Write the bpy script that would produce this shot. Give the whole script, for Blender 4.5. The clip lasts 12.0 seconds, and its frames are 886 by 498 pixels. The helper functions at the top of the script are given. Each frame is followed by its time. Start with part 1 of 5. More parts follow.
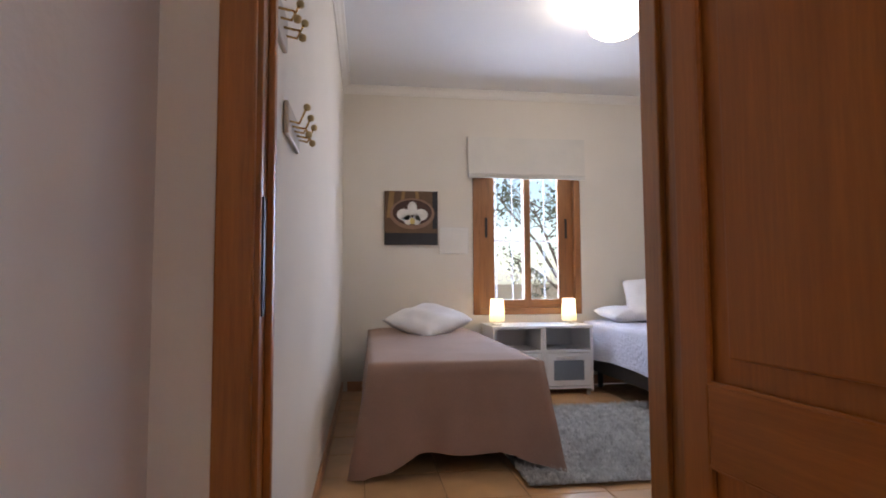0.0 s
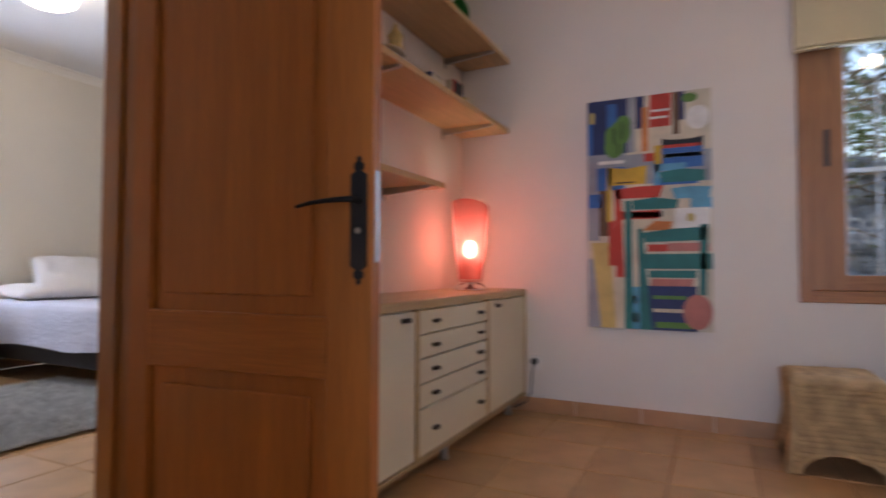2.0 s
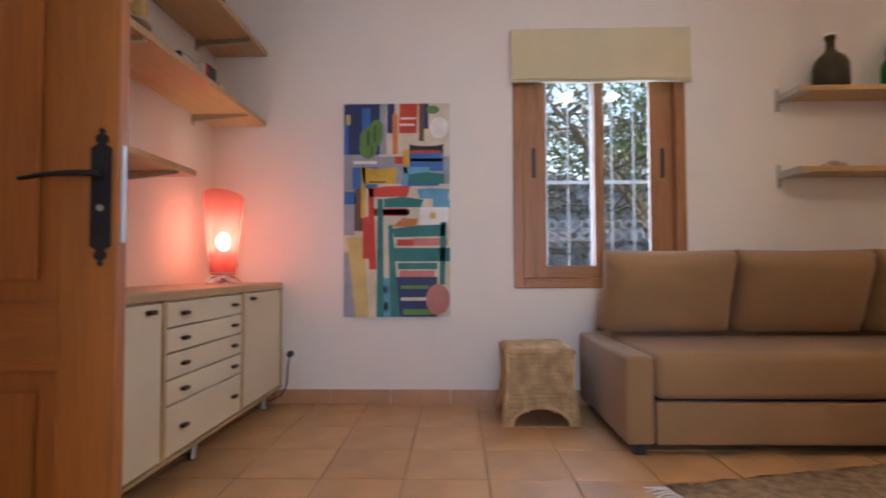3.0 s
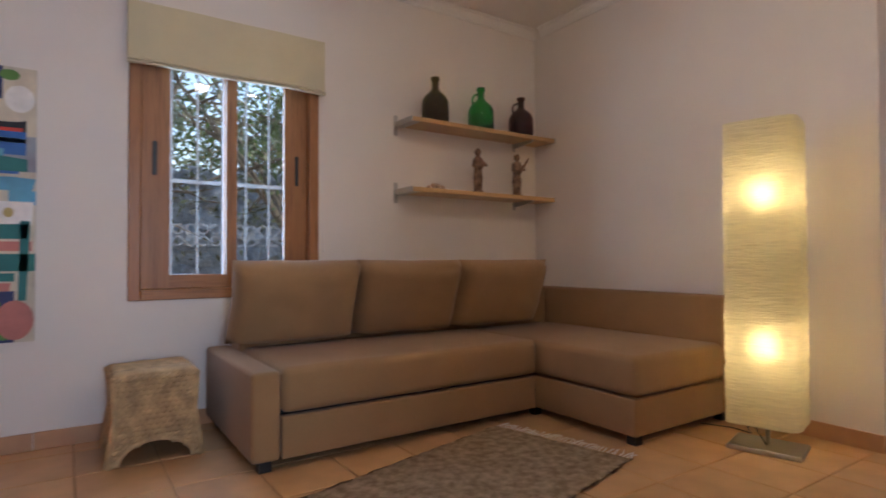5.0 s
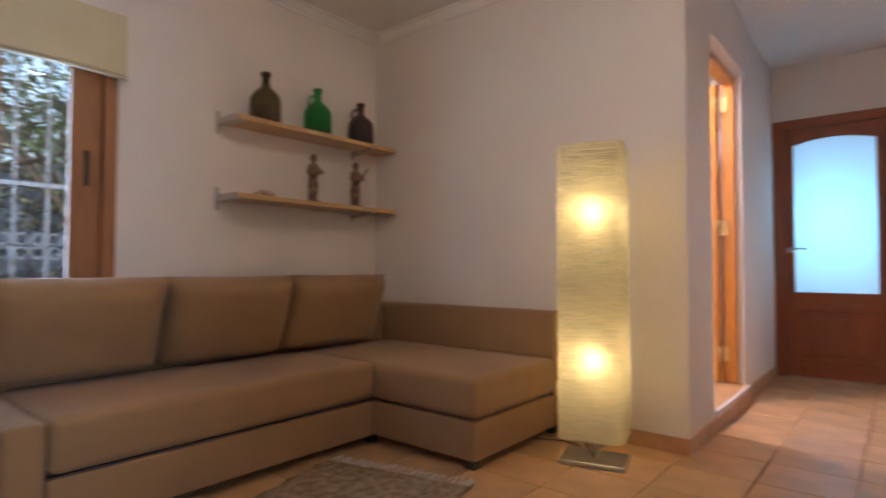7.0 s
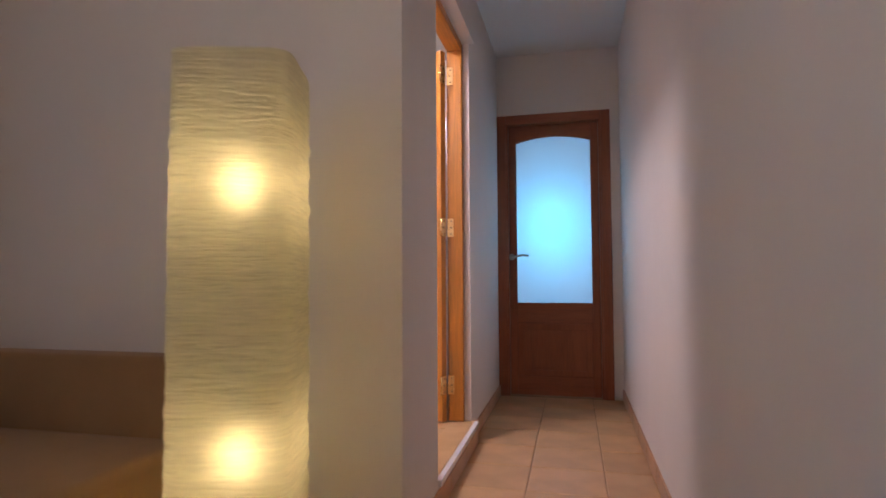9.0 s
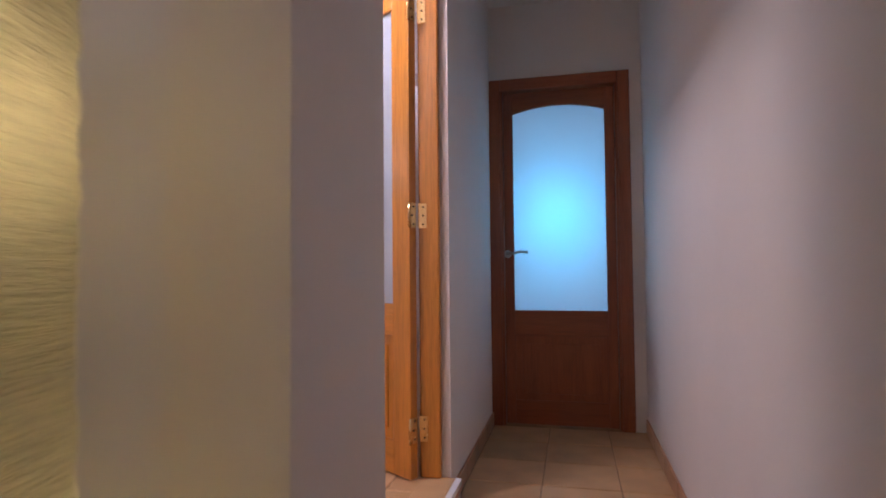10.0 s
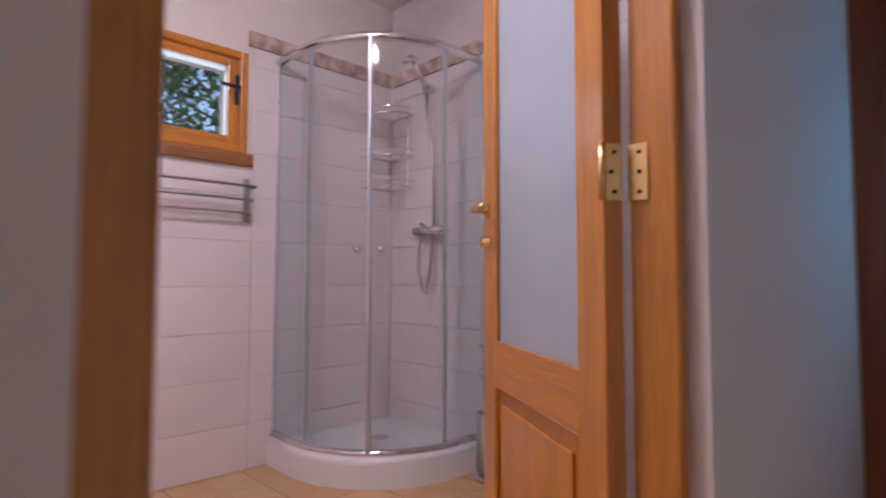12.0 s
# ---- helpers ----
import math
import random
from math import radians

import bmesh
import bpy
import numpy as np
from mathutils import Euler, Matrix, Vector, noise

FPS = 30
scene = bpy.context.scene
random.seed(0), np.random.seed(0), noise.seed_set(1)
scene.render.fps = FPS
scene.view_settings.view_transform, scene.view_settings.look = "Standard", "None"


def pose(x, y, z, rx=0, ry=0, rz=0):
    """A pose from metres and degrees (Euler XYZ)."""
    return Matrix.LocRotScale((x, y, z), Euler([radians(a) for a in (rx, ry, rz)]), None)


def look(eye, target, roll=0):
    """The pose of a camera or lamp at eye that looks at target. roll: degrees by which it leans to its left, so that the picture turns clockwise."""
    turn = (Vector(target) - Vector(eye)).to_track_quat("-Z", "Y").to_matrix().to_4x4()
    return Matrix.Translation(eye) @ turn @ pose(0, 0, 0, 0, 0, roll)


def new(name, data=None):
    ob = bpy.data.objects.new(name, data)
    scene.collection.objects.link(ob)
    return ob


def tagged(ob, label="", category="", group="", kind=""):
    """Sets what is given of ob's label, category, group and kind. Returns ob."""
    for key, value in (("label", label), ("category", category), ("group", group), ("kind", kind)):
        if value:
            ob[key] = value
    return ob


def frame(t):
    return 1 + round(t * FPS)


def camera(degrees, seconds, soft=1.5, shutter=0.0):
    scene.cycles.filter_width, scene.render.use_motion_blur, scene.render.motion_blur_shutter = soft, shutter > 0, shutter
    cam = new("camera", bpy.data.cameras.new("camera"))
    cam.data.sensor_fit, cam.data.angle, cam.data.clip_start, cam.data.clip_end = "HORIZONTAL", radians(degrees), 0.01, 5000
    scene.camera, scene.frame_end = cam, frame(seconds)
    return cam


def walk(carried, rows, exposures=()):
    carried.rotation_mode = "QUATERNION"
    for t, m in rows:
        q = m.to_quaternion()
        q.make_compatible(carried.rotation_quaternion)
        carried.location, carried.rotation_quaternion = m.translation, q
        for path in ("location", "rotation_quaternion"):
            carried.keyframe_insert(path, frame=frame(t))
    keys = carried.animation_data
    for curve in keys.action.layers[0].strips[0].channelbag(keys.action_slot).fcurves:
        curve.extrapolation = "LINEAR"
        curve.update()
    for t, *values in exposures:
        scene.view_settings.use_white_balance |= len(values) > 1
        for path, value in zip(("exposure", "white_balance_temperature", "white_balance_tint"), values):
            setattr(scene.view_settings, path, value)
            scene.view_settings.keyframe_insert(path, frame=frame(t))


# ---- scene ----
cam = camera(77.0, 12.0, 1.7, 0.5)
PATH = [
    (0, (0.729, 0.258, 0.852), (0.998, 2.236, 0.978), -0.3),
    (0.5, (0.662, 0.164, 0.86), (1.159, 2.099, 0.96), -0.3),
    (1, (0.582, 0.047, 0.868), (1.65, 1.737, 0.941), -0.7),
    (1.5, (0.461, -0.061, 0.799), (1.933, 1.29, 0.886), -0.5),
    (2, (0.344, -0.171, 0.796), (2.138, 0.71, 0.865), 0.2),
    (2.5, (0.287, -0.165, 0.785), (2.248, 0.222, 0.856), -0.1),
    (3, (0.242, -0.195, 0.750), (2.239, -0.144, 0.824), -0.2),
    (3.5, (0.213, -0.262, 0.726), (2.203, -0.446, 0.803), -0.2),
    (3.7, (0.201, -0.286, 0.716), (2.178, -0.571, 0.793), -0.3),
    (5.3, (0.328, -0.264, 0.872), (1.92, -1.474, 0.916), -0.2),
    (5.5, (0.34, -0.252, 0.887), (1.913, -1.485, 0.941), -0.3),
    (6, (0.348, -0.252, 0.927), (1.905, -1.505, 0.991), -0.5),
    (6.5, (0.38, -0.301, 0.897), (1.909, -1.589, 0.955), -0.4),
    (7, (0.448, -0.42, 0.885), (1.723, -1.96, 0.951), 0.1),
    (7.5, (0.513, -0.582, 0.908), (1.461, -2.342, 0.967), 0.1),
    (7.7, (0.544, -0.68, 0.929), (1.344, -2.512, 0.986), 0.2),
    (9.3, (0.764, -1.814, 0.901), (1.209, -3.762, 0.992), -0.3),
    (9.5, (0.78, -1.975, 0.904), (1.22, -3.923, 0.994), -0.3),
    (10, (0.795, -2.376, 0.94), (1.247, -4.323, 1.014), -0.5),
    (10.5, (0.797, -2.768, 0.935), (1.374, -4.681, 1.031), -0.5),
    (11, (0.828, -3.098, 0.946), (1.589, -4.945, 1.05), -0.7),
    (11.5, (0.846, -3.368, 0.960), (1.960, -5.025, 1.062), -0.3),
    (12, (0.922, -3.629, 0.972), (2.364, -5.012, 1.077), 0.1),
]
# the camera closes down as it comes up to the lamp and the lit bathroom, and its white balance follows the blue door
EXPOSURES = [(0, 0.38, 7100, 17), (0.5, 0.52, 7100, 17), (1, 0.76, 7100, 16), (1.5, 0.52, 7200, 16), (2, 0.50, 7200, 16), (2.5, 0.74, 7200, 15), (3.5, 0.95, 7150, 14), (5.5, 0.55, 6750, 12), (6.5, 0.58, 6750, 12), (7, 0.66, 6900, 13), (7.5, 0.52, 7000, 15),
             (9.5, -0.22, 6350, 13), (10, -0.34, 6200, 14), (10.5, -0.32, 5950, 15), (11, -0.22, 5950, 18), (11.5, -0.34, 5750, 16), (12, -0.42, 6050, 14)]
walk(cam, [(t, look(eye, target, roll)) for t, eye, target, roll in PATH], EXPOSURES)

# ---- world and light ----
world = bpy.data.worlds.new("sky")
scene.world = world
world.use_nodes = True
wn = world.node_tree.nodes
sky = wn.new("ShaderNodeTexSky")
sky.sky_type, sky.sun_disc = "NISHITA", False
sky.sun_elevation, sky.sun_rotation = radians(62), radians(165)
world.node_tree.links.new(sky.outputs[0], wn["Background"].inputs[0])
wn["Background"].inputs[1].default_value = 0.22


def lamp(name, kind, energy, colour, m, size=0.1, size_y=0.0, spread=180):
    data = bpy.data.lights.new(name, kind)
    data.energy, data.color = energy, colour
    if kind == "POINT":
        data.shadow_soft_size = size
    elif kind == "SUN":
        data.angle = radians(size)
    else:
        data.shape, data.size, data.size_y = "RECTANGLE", size, size_y or size
        data.spread = radians(spread)
    ob = new(name, data)
    ob.matrix_world = m
    return ob


WARM = (1.0, 0.74, 0.46)
lamp("sun", "SUN", 3.0, (1.0, 0.93, 0.82), look((0.8, -3.0, 6.0), (0, 0, 0)), 0.5)
# sky light in the window openings
lamp("window_light_living", "AREA", 18, (0.42, 0.62, 1.0), pose(3.60, -1.0, 1.30, 0, 90, 0), 1.1, 0.8)
lamp("window_light_bedroom", "AREA", 60, (0.52, 0.68, 1.0), pose(2.075, 5.06, 1.25, -90, 0, 0), 0.8, 1.1)
lamp("window_light_bath", "AREA", 3, (0.6, 0.75, 1.0), pose(3.62, -4.405, 1.775, 0, 90, 0), 0.4, 0.6)
# no window here: lamp added close behind the frosted pane for its bright middle
lamp("pane_backlight", "AREA", 3.4, (0.05, 0.58, 1.0), pose(0.88, -6.16, 1.26, 90, 0, 0), 0.22, 0.34)
# sky light in the back room's own opening, out of view
lamp("sky_light_back_room", "AREA", 15.0, (0.36, 0.62, 1.0), pose(0.88, -6.98, 1.25, 90, 0, 0), 1.1, 1.1)
# unseen hall window, added for the cool light low on the east wall
lamp("window_light_unseen_hall", "AREA", 6.5, (0.52, 0.68, 1.0), pose(-1.60, -0.28, 1.10, 0, -90, 0), 1.0, 0.7, 80)

# ---- helpers ----
def nodes_of(name):
    m = bpy.data.materials.new(name)
    m.use_nodes = True
    return m, m.node_tree.nodes, m.node_tree.links, m.node_tree.nodes["Principled BSDF"]


def scaled(n, l, s):
    tc, mp = n.new("ShaderNodeTexCoord"), n.new("ShaderNodeMapping")
    mp.inputs["Scale"].default_value = s
    l.new(tc.outputs["Object"], mp.inputs[0])
    return mp.outputs[0]


def noise_tex(n, l, vec, scale, detail=4.0, rough=0.55):
    t = n.new("ShaderNodeTexNoise")
    t.inputs["Scale"].default_value, t.inputs["Detail"].default_value, t.inputs["Roughness"].default_value = scale, detail, rough
    l.new(vec, t.inputs["Vector"])
    return t.outputs[0]


def ramp(n, l, fac, stops):
    r = n.new("ShaderNodeValToRGB")
    while len(r.color_ramp.elements) < len(stops):
        r.color_ramp.elements.new(0.5)
    for e, (p, c) in zip(r.color_ramp.elements, stops):
        e.position, e.color = p, (*c, 1)
    l.new(fac, r.inputs[0])
    return r.outputs[0]


def bumped(n, l, b, height, strength, dist):
    bp = n.new("ShaderNodeBump")
    bp.inputs["Strength"].default_value, bp.inputs["Distance"].default_value = strength, dist
    l.new(height, bp.inputs["Height"])
    l.new(bp.outputs[0], b.inputs["Normal"])


def mul(c, k):
    return tuple(min(1.0, v * k) for v in c)


def mat(name, col, rough=0.5, metal=0.0, var=0.12, scale=4.0, fine=70.0, bump=0.15, dist=0.002, piece=0.0, col2=None):
    """A plain surface with broad patches, fine grain and relief; piece: how far pieces differ."""
    m, n, l, b = nodes_of(name)
    vec = scaled(n, l, (1, 1, 1))
    broad, grain = noise_tex(n, l, vec, scale, 3), noise_tex(n, l, vec, fine, 5)
    c = ramp(n, l, broad, [(0.3, mul(col, 1 - var)), (0.7, col2 or mul(col, 1 + var))])
    if piece:
        info, hsv = n.new("ShaderNodeObjectInfo"), n.new("ShaderNodeHueSaturation")
        mr = n.new("ShaderNodeMapRange")
        mr.inputs[3].default_value, mr.inputs[4].default_value = 1 - piece, 1 + piece
        l.new(info.outputs["Random"], mr.inputs[0])
        l.new(mr.outputs[0], hsv.inputs["Value"])
        l.new(c, hsv.inputs["Color"])
        c = hsv.outputs[0]
    l.new(c, b.inputs["Base Color"])
    rr = n.new("ShaderNodeMapRange")
    rr.inputs[3].default_value, rr.inputs[4].default_value = max(0.02, rough - 0.08), min(1, rough + 0.08)
    l.new(grain, rr.inputs[0])
    l.new(rr.outputs[0], b.inputs["Roughness"])
    b.inputs["Metallic"].default_value = metal
    if bump:
        bumped(n, l, b, grain, bump, dist)
    return m


def wood(name, col, axis="z", rough=0.38, dark=0.5, coat=0.15):
    """Varnished wood with its grain along one axis."""
    m, n, l, b = nodes_of(name)
    s = {"x": (0.5, 9, 9), "y": (9, 0.5, 9), "z": (9, 9, 0.5)}[axis]
    vec = scaled(n, l, s)
    g1, g2 = noise_tex(n, l, vec, 2.2, 6, 0.6), noise_tex(n, l, vec, 14, 4, 0.7)
    mx = n.new("ShaderNodeMath")
    mx.operation = "ADD"
    l.new(g1, mx.inputs[0]), l.new(g2, mx.inputs[1])
    half = n.new("ShaderNodeMath")
    half.operation = "MULTIPLY"
    half.inputs[1].default_value = 0.5
    l.new(mx.outputs[0], half.inputs[0])
    c = ramp(n, l, half.outputs[0], [(0.30, mul(col, dark)), (0.50, col), (0.72, mul(col, 1.35))])
    l.new(c, b.inputs["Base Color"])
    b.inputs["Roughness"].default_value = rough
    b.inputs["Coat Weight"].default_value, b.inputs["Coat Roughness"].default_value = coat, 0.25
    bumped(n, l, b, g2, 0.12, 0.001)
    return m


def cloth(name, col, weave=260.0, rough=0.9, var=0.1, bump=0.4, dist=0.0015, wide=5.0):
    m, n, l, b = nodes_of(name)
    vec = scaled(n, l, (1, 1, 1))
    broad, fine = noise_tex(n, l, vec, wide, 4), noise_tex(n, l, vec, weave, 2)
    c = ramp(n, l, broad, [(0.3, mul(col, 1 - var)), (0.7, mul(col, 1 + var))])
    mx = n.new("ShaderNodeMixRGB")
    mx.blend_type = "MULTIPLY"
    mx.inputs[0].default_value = 0.5
    l.new(c, mx.inputs[1])
    l.new(ramp(n, l, fine, [(0.3, (0.72, 0.72, 0.72)), (0.7, (1, 1, 1))]), mx.inputs[2])
    l.new(mx.outputs[0], b.inputs["Base Color"])
    b.inputs["Roughness"].default_value = rough
    b.inputs["Sheen Weight"].default_value = 0.15
    bumped(n, l, b, fine, bump, dist)
    return m


def shade_mat(name, col, trans, wrinkle=(4, 4, 46), bump=0.7, dist=0.008, mixed=0.6, low=0.72, clear=None, haze=0.0):
    """Paper, cloth or frosted glass that glows when a bulb stands behind it."""
    m, n, l, b = nodes_of(name)
    vec = scaled(n, l, wrinkle)
    h = noise_tex(n, l, vec, 3.0, 6, 0.6)
    tint = ramp(n, l, h, [(0.3, mul(trans, low)), (0.7, trans)])
    tr, mix = n.new("ShaderNodeBsdfTranslucent"), n.new("ShaderNodeMixShader")
    l.new(tint, tr.inputs[0])
    b.inputs["Base Color"].default_value = (*col, 1)
    b.inputs["Roughness"].default_value = 0.8
    mix.inputs[0].default_value = mixed
    l.new(b.outputs[0], mix.inputs[1]), l.new(tr.outputs[0], mix.inputs[2])
    l.new(mix.outputs[0], n["Material Output"].inputs[0])
    if clear:
        see, top = n.new("ShaderNodeBsdfTransparent"), n.new("ShaderNodeMixShader")
        see.inputs[0].default_value, top.inputs[0].default_value = (*clear, 1), 0.45
        l.new(mix.outputs[0], top.inputs[1]), l.new(see.outputs[0], top.inputs[2])
        l.new(top.outputs[0], n["Material Output"].inputs[0])
    bp = n.new("ShaderNodeBump")
    bp.inputs["Strength"].default_value, bp.inputs["Distance"].default_value = bump, dist
    l.new(h, bp.inputs["Height"])
    l.new(bp.outputs[0], b.inputs["Normal"]), l.new(bp.outputs[0], tr.inputs["Normal"])
    if haze:
        rf, top = n.new("ShaderNodeBsdfRefraction"), n.new("ShaderNodeMixShader")
        rf.inputs["Roughness"].default_value, rf.inputs["IOR"].default_value, top.inputs[0].default_value = 1.0, 1.45, haze
        l.new(tint, rf.inputs[0])
        l.new(mix.outputs[0], top.inputs[1]), l.new(rf.outputs[0], top.inputs[2])
        l.new(top.outputs[0], n["Material Output"].inputs[0])
    return m


def glass_mat(name, col=(1, 1, 1), rough=0.0, ior=1.45, alpha=1.0):
    m, n, l, b = nodes_of(name)
    b.inputs["Base Color"].default_value = (*col, 1)
    b.inputs["Transmission Weight"].default_value = 1.0
    b.inputs["Roughness"].default_value, b.inputs["IOR"].default_value = rough, ior
    return m


def pane_mat(name, tint=(0.95, 0.98, 0.97)):
    """Thin clear glass: a clear sheet with a glossy skin that grows with the Fresnel angle."""
    m, n, l, b = nodes_of(name)
    n.remove(b)
    tr, gl, mix, fr = n.new("ShaderNodeBsdfTransparent"), n.new("ShaderNodeBsdfGlossy"), n.new("ShaderNodeMixShader"), n.new("ShaderNodeFresnel")
    fr.inputs[0].default_value = 1.5
    tr.inputs[0].default_value, gl.inputs["Roughness"].default_value = (*tint, 1), 0.02
    l.new(fr.outputs[0], mix.inputs[0]), l.new(tr.outputs[0], mix.inputs[1]), l.new(gl.outputs[0], mix.inputs[2])
    l.new(mix.outputs[0], n["Material Output"].inputs[0])
    return m


def glow(name, col, strength):
    m, n, l, b = nodes_of(name)
    b.inputs["Base Color"].default_value = (0.8, 0.8, 0.8, 1)
    b.inputs["Emission Color"].default_value = (*col, 1)
    b.inputs["Emission Strength"].default_value = strength
    return m


def thing(name, label, category, loc=(0, 0, 0), rz=0.0, group="", kind=""):
    ob = new(name)
    ob.empty_display_size = 0.05
    ob.matrix_world = pose(*loc, 0, 0, rz)
    return tagged(ob, label, category, group, kind)


def part(name, bm, material, parent=None, label="", smooth=False, kind=""):
    me = bpy.data.meshes.new(name)
    bmesh.ops.recalc_face_normals(bm, faces=bm.faces)
    bm.to_mesh(me)
    bm.free()
    me.materials.append(material)
    if smooth:
        me.shade_smooth()
    ob = new(name, me)
    ob.parent = parent
    return tagged(ob, label, kind=kind)


def box(x0, x1, y0, y1, z0, z1, bevel=0.0, seg=2, bm=None):
    bm = bm or bmesh.new()
    made = bmesh.ops.create_cube(bm, size=1.0, matrix=Matrix.LocRotScale(((x0 + x1) / 2, (y0 + y1) / 2, (z0 + z1) / 2), None, (abs(x1 - x0), abs(y1 - y0), abs(z1 - z0))))
    if bevel:
        edges = list({e for v in made["verts"] for e in v.link_edges})
        bmesh.ops.bevel(bm, geom=edges, offset=bevel, segments=seg, affect="EDGES", profile=0.5, clamp_overlap=True)
    return bm


def tube(points, r, sides=8, bm=None, r_end=None, cap=True):
    """A round bar through points."""
    bm = bm or bmesh.new()
    pts = [Vector(p) for p in points]
    rings = []
    side = Vector((0.31, 0.77, 0.55))
    for i, p in enumerate(pts):
        d = (pts[min(i + 1, len(pts) - 1)] - pts[max(i - 1, 0)]).normalized()
        if abs(d.dot(side)) > 0.95:
            side = Vector((0.9, -0.3, 0.1))
        u = d.cross(side).normalized()
        w = d.cross(u)
        k = r if r_end is None else r + (r_end - r) * i / max(1, len(pts) - 1)
        rings.append([bm.verts.new(p + k * (math.cos(a) * u + math.sin(a) * w)) for a in (2 * math.pi * j / sides for j in range(sides))])
    for a, b in zip(rings, rings[1:]):
        for j in range(sides):
            bm.faces.new((a[j], a[(j + 1) % sides], b[(j + 1) % sides], b[j]))
    if cap:
        bm.faces.new(rings[0]), bm.faces.new(rings[-1])
    return bm


def lathe(profile, sides=24, centre=(0, 0, 0), bm=None, close=True):
    """Turns rows of (radius, height) about the upright axis."""
    bm = bm or bmesh.new()
    rings = [[bm.verts.new((centre[0] + r * math.cos(2 * math.pi * j / sides), centre[1] + r * math.sin(2 * math.pi * j / sides), centre[2] + z)) for j in range(sides)] for r, z in profile]
    for a, b in zip(rings, rings[1:]):
        for j in range(sides):
            bm.faces.new((a[j], a[(j + 1) % sides], b[(j + 1) % sides], b[j]))
    if close:
        bm.faces.new(rings[0]), bm.faces.new(rings[-1])
    return bm


def cushion(w, d, h, power=6.0, n=14, sag=0.0, seed=0, crush=0.0):
    """A stuffed cushion w by d, h thick, lying flat at the origin; power: how boxy it is."""
    bm = bmesh.new()
    grid = {}
    for side in (1, -1):
        for i in range(n + 1):
            for j in range(n + 1):
                u, v = 2 * i / n - 1, 2 * j / n - 1
                k = max(0.0, (1 - abs(u) ** power) * (1 - abs(v) ** power)) ** 0.5
                edge = i in (0, n) or j in (0, n)
                if edge and side < 0:
                    grid[side, i, j] = grid[1, i, j]
                    continue
                pinch = 1 - 0.04 * (abs(u) ** 2) * (1 - abs(v)) - 0.04 * (abs(v) ** 2) * (1 - abs(u))
                wob = noise.noise(Vector((u * 2.1 + seed, v * 2.3, side * 3.0))) * crush
                grid[side, i, j] = bm.verts.new((u * w / 2 * pinch, v * d / 2 * pinch, side * h / 2 * k * (1 - sag * (1 - u * u) * (1 - v * v)) + wob * k))
    for side in (1, -1):
        for i in range(n):
            for j in range(n):
                q = [grid[side, i, j], grid[side, i + 1, j], grid[side, i + 1, j + 1], grid[side, i, j + 1]]
                if len(set(q)) >= 3:
                    bm.faces.new(list(dict.fromkeys(q)))
    return bm


def turned(bm, m):
    bmesh.ops.transform(bm, matrix=m, verts=bm.verts)
    return bm


def slab(name, axis, face, thick, a0, a1, z0, z1, holes, material, label, category="wall"):
    """A wall of one mesh. axis 'x': its faces look along x at face and face + thick, and it runs along y; axis 'y': the other way. holes: (a0, a1, z0, z1)."""
    ca = sorted({a0, a1, *[v for h in holes for v in h[:2]]})
    cz = sorted({z0, z1, *[v for h in holes for v in h[2:]]})
    solid = {}
    for i in range(len(ca) - 1):
        for j in range(len(cz) - 1):
            ma, mz = (ca[i] + ca[i + 1]) / 2, (cz[j] + cz[j + 1]) / 2
            solid[i, j] = not any(h[0] < ma < h[1] and h[2] < mz < h[3] for h in holes)
    bm, seen = bmesh.new(), {}

    def v(a, z, s):
        p = (face + s * thick, a, z) if axis == "x" else (a, face + s * thick, z)
        if p not in seen:
            seen[p] = bm.verts.new(p)
        return seen[p]

    for (i, j), full in solid.items():
        if not full:
            continue
        a, b, c, d = ca[i], ca[i + 1], cz[j], cz[j + 1]
        for s in (0, 1):
            bm.faces.new((v(a, c, s), v(b, c, s), v(b, d, s), v(a, d, s)))
        for di, dj, p, q in ((-1, 0, (a, c), (a, d)), (1, 0, (b, c), (b, d)), (0, -1, (a, c), (b, c)), (0, 1, (a, d), (b, d))):
            if not solid.get((i + di, j + dj)):
                bm.faces.new((v(*p, 0), v(*q, 0), v(*q, 1), v(*p, 1)))
    return tagged(part(name, bm, material), label, category, kind="structure")


# ---- materials ----
PLASTER = mat("wall_paint", (0.78, 0.72, 0.66), 0.85, var=0.035, scale=1.3, fine=45, bump=0.25, dist=0.004)
PLASTER_BED = mat("wall_paint_bedroom", (0.76, 0.71, 0.63), 0.85, var=0.03, scale=1.3, fine=45, bump=0.25, dist=0.004)
CEIL = mat("ceiling_paint", (0.80, 0.77, 0.72), 0.9, var=0.02, scale=1.5, fine=50, bump=0.15)
CEIL_BED = mat("ceiling_paint_bedroom", (0.80, 0.80, 0.80), 0.9, var=0.02, scale=1.5, fine=50, bump=0.15)
TILE = mat("terracotta_tile", (0.55, 0.32, 0.15), 0.40, var=0.14, scale=5, fine=40, bump=0.12, dist=0.002, piece=0.10)
TILE_BATH = mat("bath_floor_tile", (0.58, 0.34, 0.15), 0.34, var=0.10, scale=5, fine=40, bump=0.04, dist=0.001, piece=0.06, col2=(0.66, 0.43, 0.22))
GROUT = mat("grout", (0.40, 0.25, 0.14), 0.9, var=0.2, scale=12)
BASE = mat("baseboard_tile", (0.50, 0.27, 0.14), 0.35, var=0.15, scale=6, piece=0.08)
WHITE_TILE = mat("white_wall_tile", (0.78, 0.72, 0.70), 0.16, var=0.05, scale=2.0, fine=25, bump=0.05, piece=0.03)
